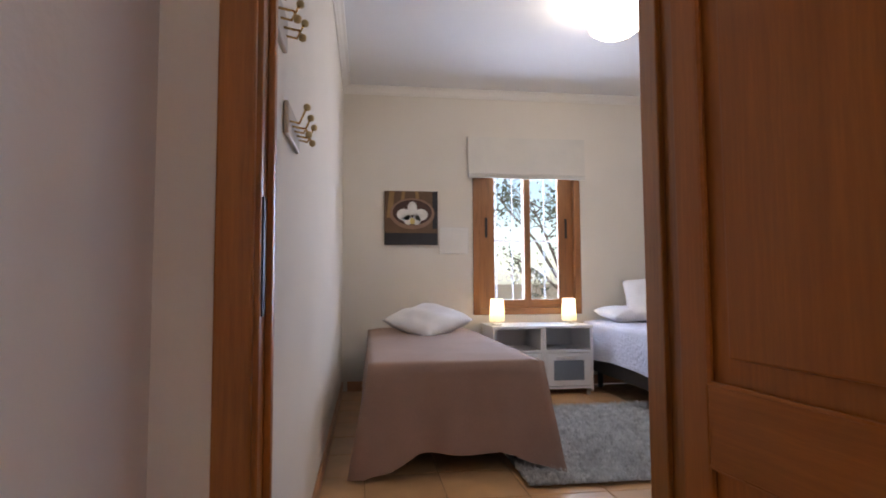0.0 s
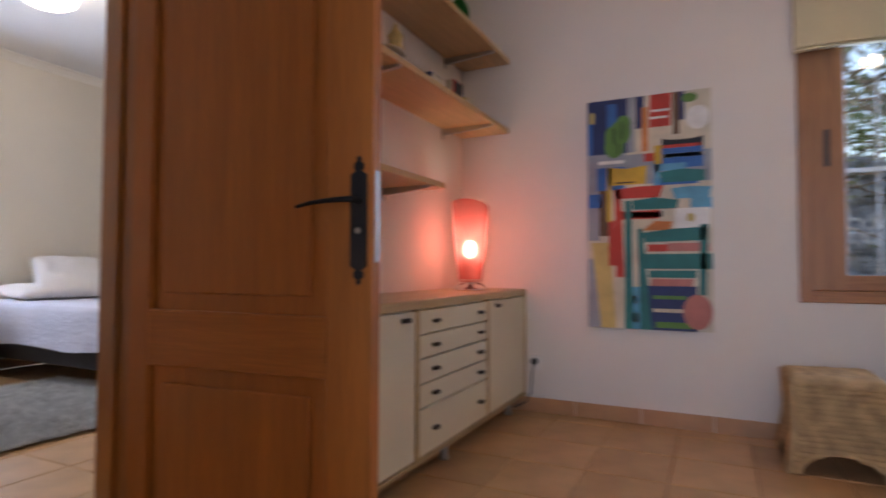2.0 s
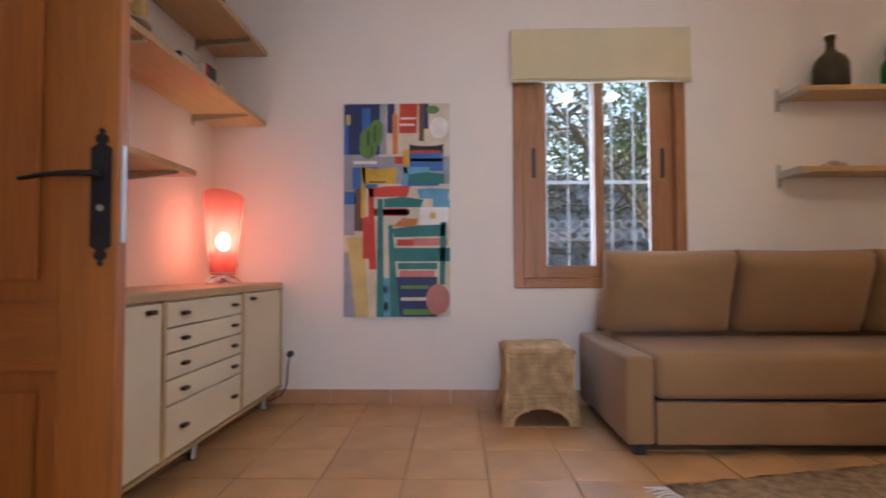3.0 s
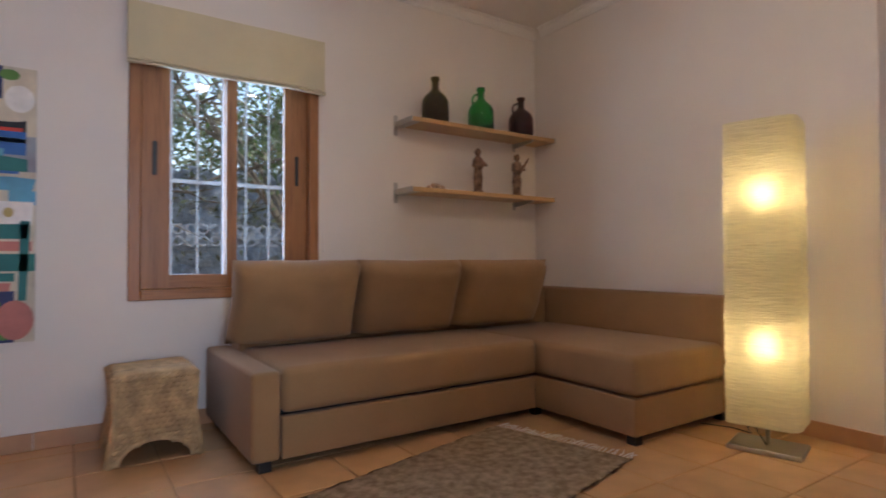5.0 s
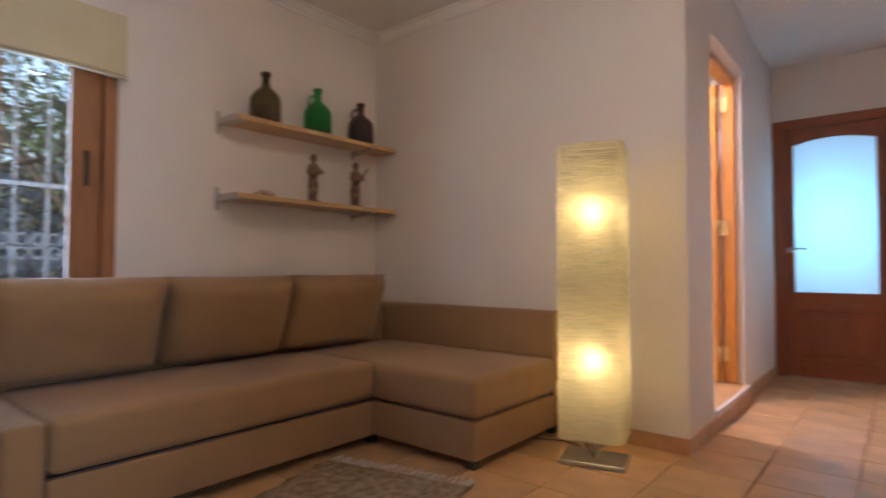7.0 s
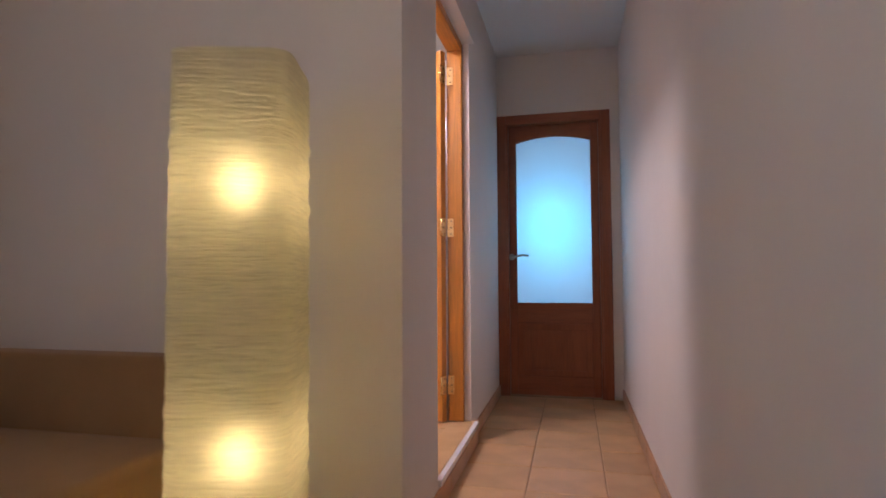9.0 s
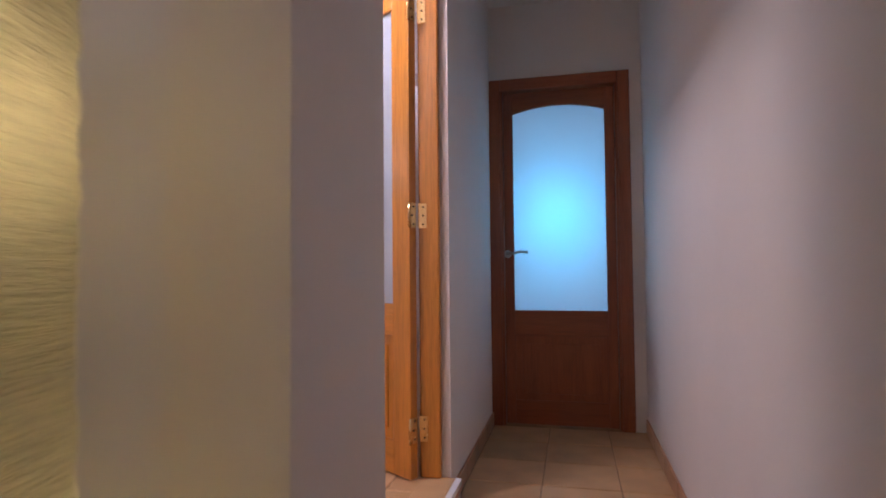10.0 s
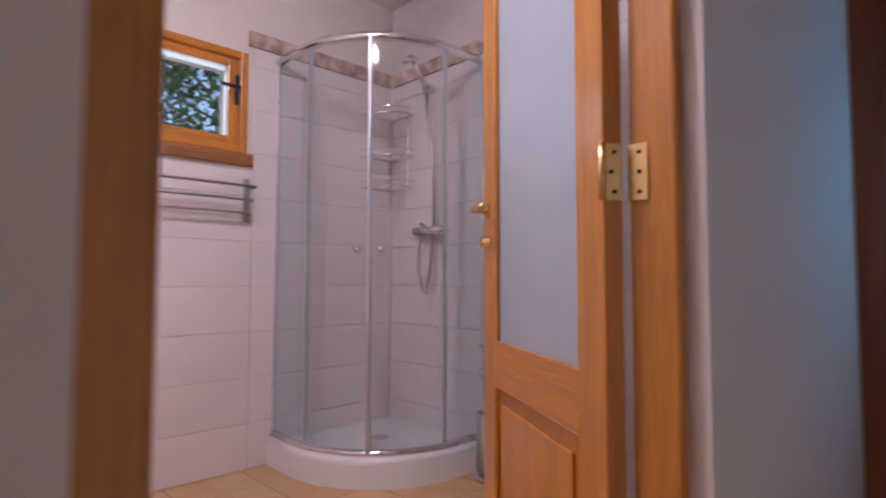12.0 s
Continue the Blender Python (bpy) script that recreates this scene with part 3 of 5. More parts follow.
for x0, x1 in ((0, PX0), (PX1, GW)):
    part("stile", box(x0, x1, 0, GT, 0, GH, 0.003, 2), DARKDOOR, gd)
top = arch(PZS, PZT, PX0, PX1)
part("top_rail", rings_of([(PX0, GH), *top, (PX1, GH)], 0.0004, GT - 0.0004), DARKDOOR_X, gd)
part("rail", box(PX0, PX1, 0.0004, GT - 0.0004, 0.53, PZ0, 0.003, 2), DARKDOOR_X, gd)
part("rail", box(PX0, PX1, 0.0004, GT - 0.0004, 0, 0.14, 0.003, 2), DARKDOOR_X, gd)
panel(gd, PX0, PX1, 0.14, 0.53, GT, DARKDOOR)
mould(gd, PX0, PX1, 0.14, 0.53, GT, DARKDOOR_X)
part("pane", rings_of([(PX0 - 0.002, PZ0 - 0.002), *[(x, z + 0.002) for x, z in top], (PX1 + 0.002, PZ0 - 0.002)], GT * 0.45, GT * 0.55), FROST, gd, "frosted glass pane lit from behind")
rose = part("handle_rose", tube([(GW - 0.018, GT, 1.03), (GW - 0.018, GT + 0.012, 1.03)], 0.024, 18), STEEL, gd, "steel handle rose")
part("lever", tube([(GW - 0.018, GT + 0.01, 1.03), (GW - 0.018, GT + 0.05, 1.03), (GW - 0.06, GT + 0.055, 1.033), (GW - 0.10, GT + 0.055, 1.042), (GW - 0.145, GT + 0.055, 1.036)], 0.008, 8), STEEL, rose, "curved steel lever", True)

# bathroom doorway and its open leaf
d3 = thing("door_3", "honey-coloured pine frame of the bathroom doorway", "door frame", (1.250, BY1, BZ), -90, kind="structure")
BW = BY1 - BY0
for x0, x1, y0 in ((0.0, 0.052, 0.040), (BW - 0.032, BW, 0.065)):
    part("jamb", box(x0 + 0.001, x1 - 0.001, y0, 0.150, 0.004, 2.072, 0.006, 2), BATHWOOD, d3)
part("stop", box(0.052, 0.060, 0.080, 0.11, 0.004, 2.03, 0.003, 1), BATHWOOD, d3)
part("head_jamb", box(0.052, BW - 0.032, 0.066, 0.149, 2.03, 2.072, 0.003, 1), BATHWOOD_X, d3)
part("casing", box(-0.05, 0.02, 0.136, 0.148, 0, 2.10, 0.004, 2), BATHWOOD, d3)
part("casing", box(BW - 0.02, BW + 0.05, 0.136, 0.148, 0, 2.10, 0.004, 2), BATHWOOD, d3)
part("threshold", box(0.001, BW - 0.001, 0.012, 0.140, -0.022, 0.002, 0.002, 1), TILE_BATH, d3, "orange tiled door sill")
part("threshold_edge", box(0.001, BW - 0.001, -0.014, 0.0115, -0.024, 0.003, 0.004, 2), SHADOW_WHITE, d3, "white edge strip of the door sill")
bl = thing("bathroom_door", "honey-coloured pine door with a frosted pane, open into the bathroom", "door", (1.404, BY0 + 0.047, BZ + 0.008), math.degrees(math.atan2(-0.245, 0.41)))
BLW, BLT, BLH = 0.705, 0.038, 2.015
leaf_frame(bl, BLW, BLH, BLT, [(0, 0.13), (0.56, 0.68), (BLH - 0.11, BLH)], BATHWOOD, BATHWOOD_X, 0.10)
panel(bl, 0.10, BLW - 0.10, 0.13, 0.56, BLT, BATHWOOD)
mould(bl, 0.10, BLW - 0.10, 0.13, 0.56, BLT, BATHWOOD_X)
mould(bl, 0.10, BLW - 0.10, 0.68, BLH - 0.11, BLT, BATHWOOD_X)
part("pane", box(0.097, BLW - 0.097, BLT * 0.42, BLT * 0.58, 0.677, BLH - 0.107), FROST_PALE, bl, "frosted glass pane")
kn = part("door_handle", tube([(BLW - 0.045, 0, 1.05), (BLW - 0.045, BLT + 0.045, 1.05)], 0.009, 10), BRASS, bl, "brass door handle", True)
part("lever", tube([(BLW - 0.045, BLT + 0.045, 1.05), (BLW - 0.15, BLT + 0.048, 1.05)], 0.009, 10), BRASS, kn, smooth=True)
part("handle_rose", tube([(BLW - 0.045, BLT, 1.05), (BLW - 0.045, BLT + 0.008, 1.05)], 0.024, 16), BRASS, kn)
part("lever", tube([(BLW - 0.045, -0.045, 1.05), (BLW + 0.035, -0.048, 1.05)], 0.010, 10), BRASS, kn, smooth=True)
part("key_knob", tube([(BLW - 0.045, -0.03, 0.96), (BLW - 0.045, BLT + 0.02, 0.96)], 0.014, 12), BRASS, bl, "brass latch knob", True)
for z in (0.19, 1.04, 1.88):
    hg = hinge(bl, -0.004, BLT + 0.004, z, BRASS, 0.10)
    part("hinge_wing", box(-0.003, 0.0, 0.004, BLT, z - 0.05, z + 0.05), BRASS, hg, "brass hinge wing with screws")
    for dz in (-0.035, 0.0, 0.035):
        part("screw", tube([(-0.003, 0.018 + 0.006 * (dz == 0), z + dz), (-0.0045, 0.018 + 0.006 * (dz == 0), z + dz)], 0.004, 8), KNOB, hg)
    zz = z + 0.008
    wing = part("hinge_wing", box(BW - 0.035, BW - 0.0315, 0.114, 0.1495, zz - 0.05, zz + 0.05), BRASS, d3, "brass hinge wing with screws")
    for dz in (-0.035, 0.0, 0.035):
        part("screw", tube([(BW - 0.035, 0.129, zz + dz), (BW - 0.0365, 0.129, zz + dz)], 0.004, 8), KNOB, wing)


def window(name, label, loc, rz, w, h, sash_w, wood_v, wood_h, kind_bath=False):
    """A wooden window, x across from 0 to w, inner face at y = 0, outside at +y."""
    win = thing(name, label, "window", loc, rz, kind="structure")
    f = 0.035 if kind_bath else 0.055
    for x0 in (0, w - f):
        part("window_frame", box(x0, x0 + f, -0.03, 0.06, 0, h, 0.005, 2), wood_v, win)
    for z0 in (0, h - f):
        part("window_frame", box(f, w - f, -0.03, 0.06, z0, z0 + f, 0.005, 2), wood_h, win)
    rail = 0.04 if kind_bath else 0.07
    spans = [(f, w - f)] if kind_bath else [(f, w / 2 + 0.03), (w / 2 - 0.03, w - f)]
    for k, (a, b) in enumerate(spans):
        y0 = -0.012 if k == 0 else 0.022
        s = sash_w
        sash = part("sash", box(a, a + (s if k == 0 else 0.055), y0, y0 + 0.032, f, h - f, 0.004, 2), wood_v, win)
        part("sash_stile", box(b - (0.055 if k == 0 and not kind_bath else s), b, y0, y0 + 0.032, f, h - f, 0.004, 2), wood_v, sash)
        for z0 in (f, h - f - rail):
            part("sash_rail", box(a + 0.05, b - 0.05, y0 + 0.0005, y0 + 0.0315, z0, z0 + rail, 0.004, 2), wood_h, sash)
        pn = part("pane", box(a + 0.045, b - 0.045, y0 + 0.014, y0 + 0.019, f + rail - 0.01, h - f - rail + 0.01), PANE, sash)
        pn.visible_shadow = False
        if not kind_bath:
            hx = a + 0.06 if k == 0 else b - 0.06
            part("pull", box(hx - 0.011, hx + 0.011, y0 - 0.006, y0, h * 0.475, h * 0.475 + 0.17, 0.004, 2), BLACK, sash, "black recessed sash pull")
    return win


def grille(name, label, loc, rz, w, h, n):
    g = thing(name, label, "window grille", loc, rz)
    for i in range(n):
        x = w * (i + 0.5) / n
        part("bar", box(x - 0.005, x + 0.005, -0.005, 0.005, 0, h, 0.002, 1), IRON_WHITE, g)
    for z in (0.04, 0.60, h - 0.06):
        part("cross_bar", box(0, w, -0.005, 0.005, z, z + 0.02), IRON_WHITE, g)
    for i in range(n):
        for s, dz in ((-1, 0.05), (-1, -0.015), (1, 0.05), (1, -0.015)):
            cx, cz = w * (i + 0.5) / n + s * 0.033, 0.30 + dz
            pts = [(cx + 0.026 * math.cos(a), 0, cz + 0.026 * math.sin(a)) for a in (k * math.pi / 8 for k in range(17))]
            part("scroll", tube(pts, 0.003, 5), IRON_WHITE, g)
    return g


window("window_1", "brown wooden sliding window of the living room", (3.405, -0.515, 0.645), -90, 0.965, 1.31, 0.13, WINWOOD, WINWOOD_X)
grille("window_grille", "white wrought-iron window grille with scrolls", (3.62, -0.54, 0.665), -90, 0.92, 1.28, 7)
window("window_2", "brown wooden sliding window of the bedroom", (1.605, 4.855, 0.595), 0, 0.94, 1.36, 0.13, WINWOOD, WINWOOD_X)
grille("window_grille", "white wrought-iron window grille with scrolls", (1.635, 5.06, 0.62), 0, 0.88, 1.33, 6)
w3 = window("window_3", "small honey-coloured bathroom window with a black handle", (3.40, -4.095, 1.54), -90, 0.635, 0.47, 0.05, BATHWOOD, BATHWOOD_X, True)
part("window_sill", box(-0.0, 0.665, -0.035, -0.005, -0.055, -0.001, 0.004, 2), WINWOOD_X, w3)
hp = part("handle_plate", box(0.575, 0.60, -0.022, -0.012, 0.22, 0.36, 0.005, 2), BLACK, w3, "black window handle")
part("lever", tube([(0.588, -0.02, 0.29), (0.588, -0.05, 0.29), (0.50, -0.052, 0.295)], 0.009, 8), BLACK, hp, smooth=True)


def roman_blind(label, loc, rz, w, h, material, folds):
    b = thing("roman_blind", label, "blind", loc, rz)
    prof = [(-0.012, 0), (-0.055, 0.0), (-0.056, -h * 0.5), (-0.058, -h + 0.05)]
    for k in range(folds):
        z = -h + 0.05 - k * 0.014
        prof += [(-0.066, z - 0.004), (-0.070, z - 0.012), (-0.060, z - 0.014)]
    prof += [(-0.02, -h + 0.03), (-0.012, 0)]
    bm, ends = bmesh.new(), []
    n = 12
    for i in range(n + 1):
        x = w * i / n
        ends.append([bm.verts.new((x, y + 0.002 * math.sin(i * 1.3 + z * 9), z + (0.004 * math.sin(i * 0.9) if z < -h * 0.6 else 0))) for y, z in prof[:-1]])
    for a, c in zip(ends, ends[1:]):
        for i in range(len(a)):
            j = (i + 1) % len(a)
            bm.faces.new((a[i], a[j], c[j], c[i]))
    bm.faces.new(ends[0]), bm.faces.new(ends[-1])
    part("fabric", bm, material, b)
    part("head_rail", box(0.005, w - 0.005, -0.045, 0, -0.03, -0.004), PLASTIC, b)
    return b


roman_blind("cream roman blind drawn half up over the window", (3.389, -0.505, 2.10), -90, 0.995, 0.33, BLIND, 2)
roman_blind("white roman blind drawn half up over the bedroom window", (1.562, 4.839, 2.085), 0, 1.015, 0.36, BLIND_W, 3)

cord = thing("blind_cord", "thin white pull cord hanging from the blind", "cord", (3.375, -1.508, 1.76))
part("string", tube([(0, 0, 0), (0.004, 0.003, -0.4), (0.002, -0.002, -0.85)], 0.0018, 5), PLASTIC, cord)
part("bead", lathe([(0.002, -0.012), (0.006, -0.006), (0.006, 0.004), (0.002, 0.01)], 8, (0.002, -0.002, -0.86)), PLASTIC, cord)

# ---- living room things ----
def flat_shapes(name, parent, polys, material, m):
    """Flat printed areas of one colour; polys in the picture's own 0..1 units, m turns them to the canvas face."""
    for poly in polys:
        bm = bmesh.new()
        bm.faces.new([bm.verts.new(m @ Vector((min(1.0, max(0.0, u)), 0, min(1.0, max(0.0, v))))) for u, v in poly])
        part(name, bm, material, parent)


def ring(cx, cz, a, b, n=20):
    return [(cx + a * math.cos(2 * math.pi * i / n), cz + b * math.sin(2 * math.pi * i / n)) for i in range(n)]


def rect(u0, v0, u1, v1, lean=0.0):
    return [(u0, v0), (u1, v0), (u1 + lean, v1), (u0 + lean, v1)]


def ink(name, col):
    return mat(name, col, 0.6, var=0.18, scale=9, fine=200, bump=0.05)


INKS = {k: ink("print_" + k, c) for k, c in {
    "navy": (0.02, 0.035, 0.12), "blue": (0.03, 0.14, 0.42), "sky": (0.10, 0.34, 0.50), "teal": (0.015, 0.17, 0.16), "green": (0.10, 0.24, 0.05),
    "yellow": (0.60, 0.38, 0.04), "sand": (0.58, 0.45, 0.16), "red": (0.55, 0.05, 0.03), "cream": (0.62, 0.55, 0.42), "dark": (0.015, 0.015, 0.02),
    "orange": (0.60, 0.20, 0.05), "pink": (0.50, 0.18, 0.15), "grey": (0.30, 0.32, 0.36), "brown": (0.13, 0.07, 0.035), "white": (0.78, 0.76, 0.72)}.items()}

pic = thing("canvas_picture", "tall canvas print of colourful wooden chairs on the wall", "picture", (3.388, 0.445, 0.487), -90)
PW, PH = 0.60, 1.205
part("canvas", box(0, PW, -0.022, 0, 0, PH, 0.002, 1), INKS["grey"], pic, "stretched canvas with a printed picture")


def layer(k):
    return Matrix.Translation((0, -0.0224 - 0.0004 * k, 0)) @ Matrix.Diagonal((PW, 1, PH, 1))


def prints(k, colour, *areas):
    flat_shapes("print", pic, areas, INKS[colour], layer(k))


prints(1, "cream", rect(0, 0, 1, 0.62), rect(0.33, 0.75, 1.0, 1.0))
prints(2, "navy", rect(0, 0.76, 0.34, 1.0), rect(0.41, 0.86, 0.48, 1.0), rect(0.74, 0.88, 0.80, 1.0))
prints(2, "grey", rect(0, 0.38, 0.10, 0.62), rect(0.0, 0.0, 0.12, 0.30), rect(0.34, 0.76, 0.40, 1.0))
prints(3, "blue", rect(0.17, 0.79, 0.25, 0.98), rect(0.0, 0.525, 0.12, 0.585), rect(0.08, 0.60, 0.32, 0.70), rect(0.0, 0.76, 0.04, 0.9))
prints(3, "sand", [(0.03, 0.37), (0.19, 0.37), (0.24, 0.0), (0.11, 0.0)], rect(0.02, 0.90, 0.06, 0.95))
prints(3, "brown", rect(0.71, 0.80, 0.76, 1.0), rect(0.10, 0.40, 0.20, 0.60))
prints(3, "red", rect(0.52, 0.86, 0.69, 1.0, 0.01), rect(0.48, 0.715, 0.68, 0.75))
prints(4, "white", rect(0.53, 0.895, 0.67, 0.905), rect(0.54, 0.925, 0.68, 0.935), rect(0.09, 0.715, 0.31, 0.73), ring(0.90, 0.885, 0.09, 0.05))
prints(4, "orange", rect(0.46, 0.76, 0.51, 0.95), [(0.46, 0.42), (0.56, 0.46), (0.70, 0.455), (0.68, 0.42)])
prints(4, "green", ring(0.23, 0.79, 0.085, 0.05), ring(0.84, 0.97, 0.06, 0.02))
prints(5, "green", ring(0.28, 0.85, 0.09, 0.055))
prints(6, "green", ring(0.31, 0.89, 0.06, 0.035), ring(0.20, 0.83, 0.05, 0.05))
prints(7, "dark", rect(0.22, 0.80, 0.235, 0.87), rect(0.29, 0.82, 0.30, 0.90), rect(0.26, 0.76, 0.27, 0.80))
prints(4, "dark", rect(0.62, 0.76, 0.94, 0.81), rect(0.22, 0.63, 0.30, 0.66))
prints(5, "blue", rect(0.62, 0.68, 0.94, 0.765), rect(0.55, 0.61, 0.90, 0.64))
prints(5, "cream", ring(0.78, 0.81, 0.16, 0.012), rect(0.63, 0.725, 0.94, 0.74))
prints(6, "red", rect(0.63, 0.765, 0.92, 0.778))
prints(6, "yellow", [(0.17, 0.70), (0.34, 0.69), (0.50, 0.70), (0.49, 0.62), (0.18, 0.62)], rect(0.165, 0.46, 0.205, 0.70, 0.0), rect(0.56, 0.70, 0.62, 0.78))
prints(6, "sky", rect(0.56, 0.67, 0.81, 0.70), rect(0.56, 0.58, 0.60, 0.70), [(0.69, 0.595), (0.85, 0.60), (1.0, 0.595), (0.98, 0.55), (0.72, 0.55)], rect(0.84, 0.50, 1.0, 0.55))
prints(7, "dark", rect(0.24, 0.627, 0.40, 0.633), rect(0.30, 0.475, 0.62, 0.50))
prints(7, "teal", [(0.60, 0.665), (0.78, 0.675), (0.95, 0.665), (0.95, 0.62), (0.62, 0.62)])
prints(7, "red", [(0.23, 0.60), (0.42, 0.61), (0.63, 0.61), (0.60, 0.56), (0.24, 0.56)], [(0.23, 0.60), (0.28, 0.60), (0.31, 0.22), (0.24, 0.22)], rect(0.28, 0.47, 0.60, 0.505), [(0.18, 0.46), (0.23, 0.47), (0.25, 0.27), (0.18, 0.27)], rect(0.50, 0.33, 0.66, 0.36))
prints(8, "sky", rect(0.32, 0.0, 0.44, 0.18), rect(0.33, 0.21, 0.36, 0.31))
prints(8, "white", rect(0.71, 0.425, 0.98, 0.51, 0.01), rect(0.36, 0.03, 0.42, 0.07), rect(0.34, 0.11, 0.41, 0.14))
prints(9, "teal", [(0.38, 0.55), (0.56, 0.56), (0.75, 0.545), (0.73, 0.51), (0.38, 0.51)], [(0.32, 0.55), (0.37, 0.55), (0.38, 0.0), (0.31, 0.0)], rect(0.51, 0.22, 0.88, 0.25))
prints(9, "pink", rect(0.52, 0.185, 0.85, 0.215, 0.01), rect(0.66, 0.33, 0.98, 0.365))
prints(10, "navy", rect(0.48, 0.0, 0.88, 0.185))
prints(11, "green", rect(0.54, 0.13, 0.80, 0.145), rect(0.56, 0.01, 0.84, 0.035))
prints(11, "cream", rect(0.54, 0.075, 0.78, 0.09))
prints(11, "sand", ring(0.84, 0.47, 0.03, 0.018))
prints(11, "teal", [(0.42, 0.425), (0.46, 0.43), (0.53, 0.0), (0.44, 0.0)], [(0.46, 0.41), (0.70, 0.425), (0.97, 0.43), (0.95, 0.375), (0.48, 0.37)], rect(0.48, 0.257, 1.0, 0.32), [(0.91, 0.44), (0.97, 0.44), (0.95, 0.15), (0.90, 0.15)])
prints(12, "pink", ring(0.885, 0.08, 0.112, 0.072))

# sideboard under the shelves
sb = thing("sideboard", "cream sideboard with five drawers and two doors on legs", "sideboard", (1.56, 0.80, 0.0))
SW = 3.378 - 1.56
part("body", box(0, SW, 0.02, 0.395, 0.105, 0.645, 0.003, 1), CREAM, sb)
part("top", box(-0.004, SW + 0.004, -0.006, 0.398, 0.646, 0.682, 0.006, 2), BEECH, sb, "beech-veneer top")
for x0, x1 in ((0, 0.02), (0.545, 0.57), (1.235, 1.26), (SW - 0.02, SW)):
    part("edge", box(x0, x1, -0.004, 0.02, 0.105, 0.645, 0.002, 1), BEECH, sb)
part("edge", box(0.0, SW, -0.006, 0.02, 0.092, 0.104, 0.002, 1), BEECH, sb)
for x0, x1, kx in ((0.023, 0.542, 0.46), (1.263, SW - 0.023, 1.36)):
    dr = part("door", box(x0, x1, 0, 0.019, 0.110, 0.640, 0.003, 2), CREAM, sb)
    part("knob", box(kx - 0.022, kx + 0.022, -0.02, 0, 0.606, 0.622, 0.004, 2), KNOB, dr, "small dark metal knob")
for z0, z1 in ((0.110, 0.278), (0.284, 0.368), (0.374, 0.460), (0.466, 0.548), (0.554, 0.640)):
    dr = part("drawer", box(0.573, 1.232, 0, 0.019, z0, z1, 0.003, 2), CREAM, sb)
    for kx in (0.69, 1.14):
        part("knob", box(kx - 0.020, kx + 0.020, -0.02, 0, (z0 + z1) / 2 - 0.007, (z0 + z1) / 2 + 0.007, 0.004, 2), KNOB, dr, "small dark metal knob")
for x in (0.12, 0.9, SW - 0.12):
    for y in (0.06, 0.34):
        part("leg", lathe([(0.018, 0), (0.02, 0.01), (0.016, 0.02), (0.016, 0.104)], 12, (x, y, 0)), STEEL, sb, "round steel leg", True)


def wall_shelf(label, loc, rz, w, d, material, brackets, t=0.028, ends=False):
    s = thing("wall_shelf", label, "shelf", loc, rz)
    part("board", box(0, w, -d, -0.004, -t, 0, 0.003, 2), material, s)
    for x in brackets:
        end = ends and x <= 0
        br = part("bracket", box(x - 0.014, x + 0.014, -0.005, 0, -t - 0.055, 0.045 if end else -t, 0.002, 1), STEEL, s, "grey metal shelf bracket")
        if end:
            part("bracket_arm", box(x - 0.003, x + 0.001, -d - 0.002, -0.004, -t - 0.004, 0.004, 0.001, 1), STEEL, br)
            part("bracket_lip", box(x, x + 0.05, -d + 0.004, -0.006, -t - 0.004, -t - 0.0005), STEEL, br)
        else:
            arm = rings_of([(-d + 0.01, -t), (0, -t), (0, -t - 0.035), (-d * 0.6, -t - 0.022), (-d + 0.01, -t - 0.012)], -0.010, 0.010)
            part("bracket_arm", turned(arm, Matrix.Translation((x, 0, 0)) @ Matrix.Rotation(radians(90), 4, "Z")), STEEL, br)
        for z in (-t - 0.04, 0.03):
            if end or z < 0:
                part("screw", tube([(x, -0.005, z), (x, -0.008, z)], 0.004, 8), STEEL, br)
    if ends:
        part("end_cap", box(w, w + 0.004, -d - 0.002, -0.004, -t - 0.003, 0.003), STEEL, s, "grey metal end cap")
    return s


wall_shelf("pale wood wall shelf with glass demijohns on it", (3.389, -1.995, 1.712), -90, 1.195, 0.212, BIRCH_X, (0.0, 0.99), ends=True)
wall_shelf("pale wood wall shelf with small figurines on it", (3.389, -1.995, 1.284), -90, 1.195, 0.212, BIRCH_X, (0.0, 0.99), ends=True)
wall_shelf("pale wood wall shelf above the sideboard, high up", (2.0, 1.199, 2.01), 0, 1.385, 0.305, BIRCH_X, (0.15, 1.15))
wall_shelf("pale wood wall shelf with books and ornaments above the sideboard", (2.0, 1.199, 1.60), 0, 1.37, 0.305, BIRCH_X, (0.15, 1.12))
wall_shelf("small pale wood wall shelf above the sideboard", (1.95, 1.199, 1.19), 0, 0.70, 0.25, BIRCH_X, (0.12, 0.56))


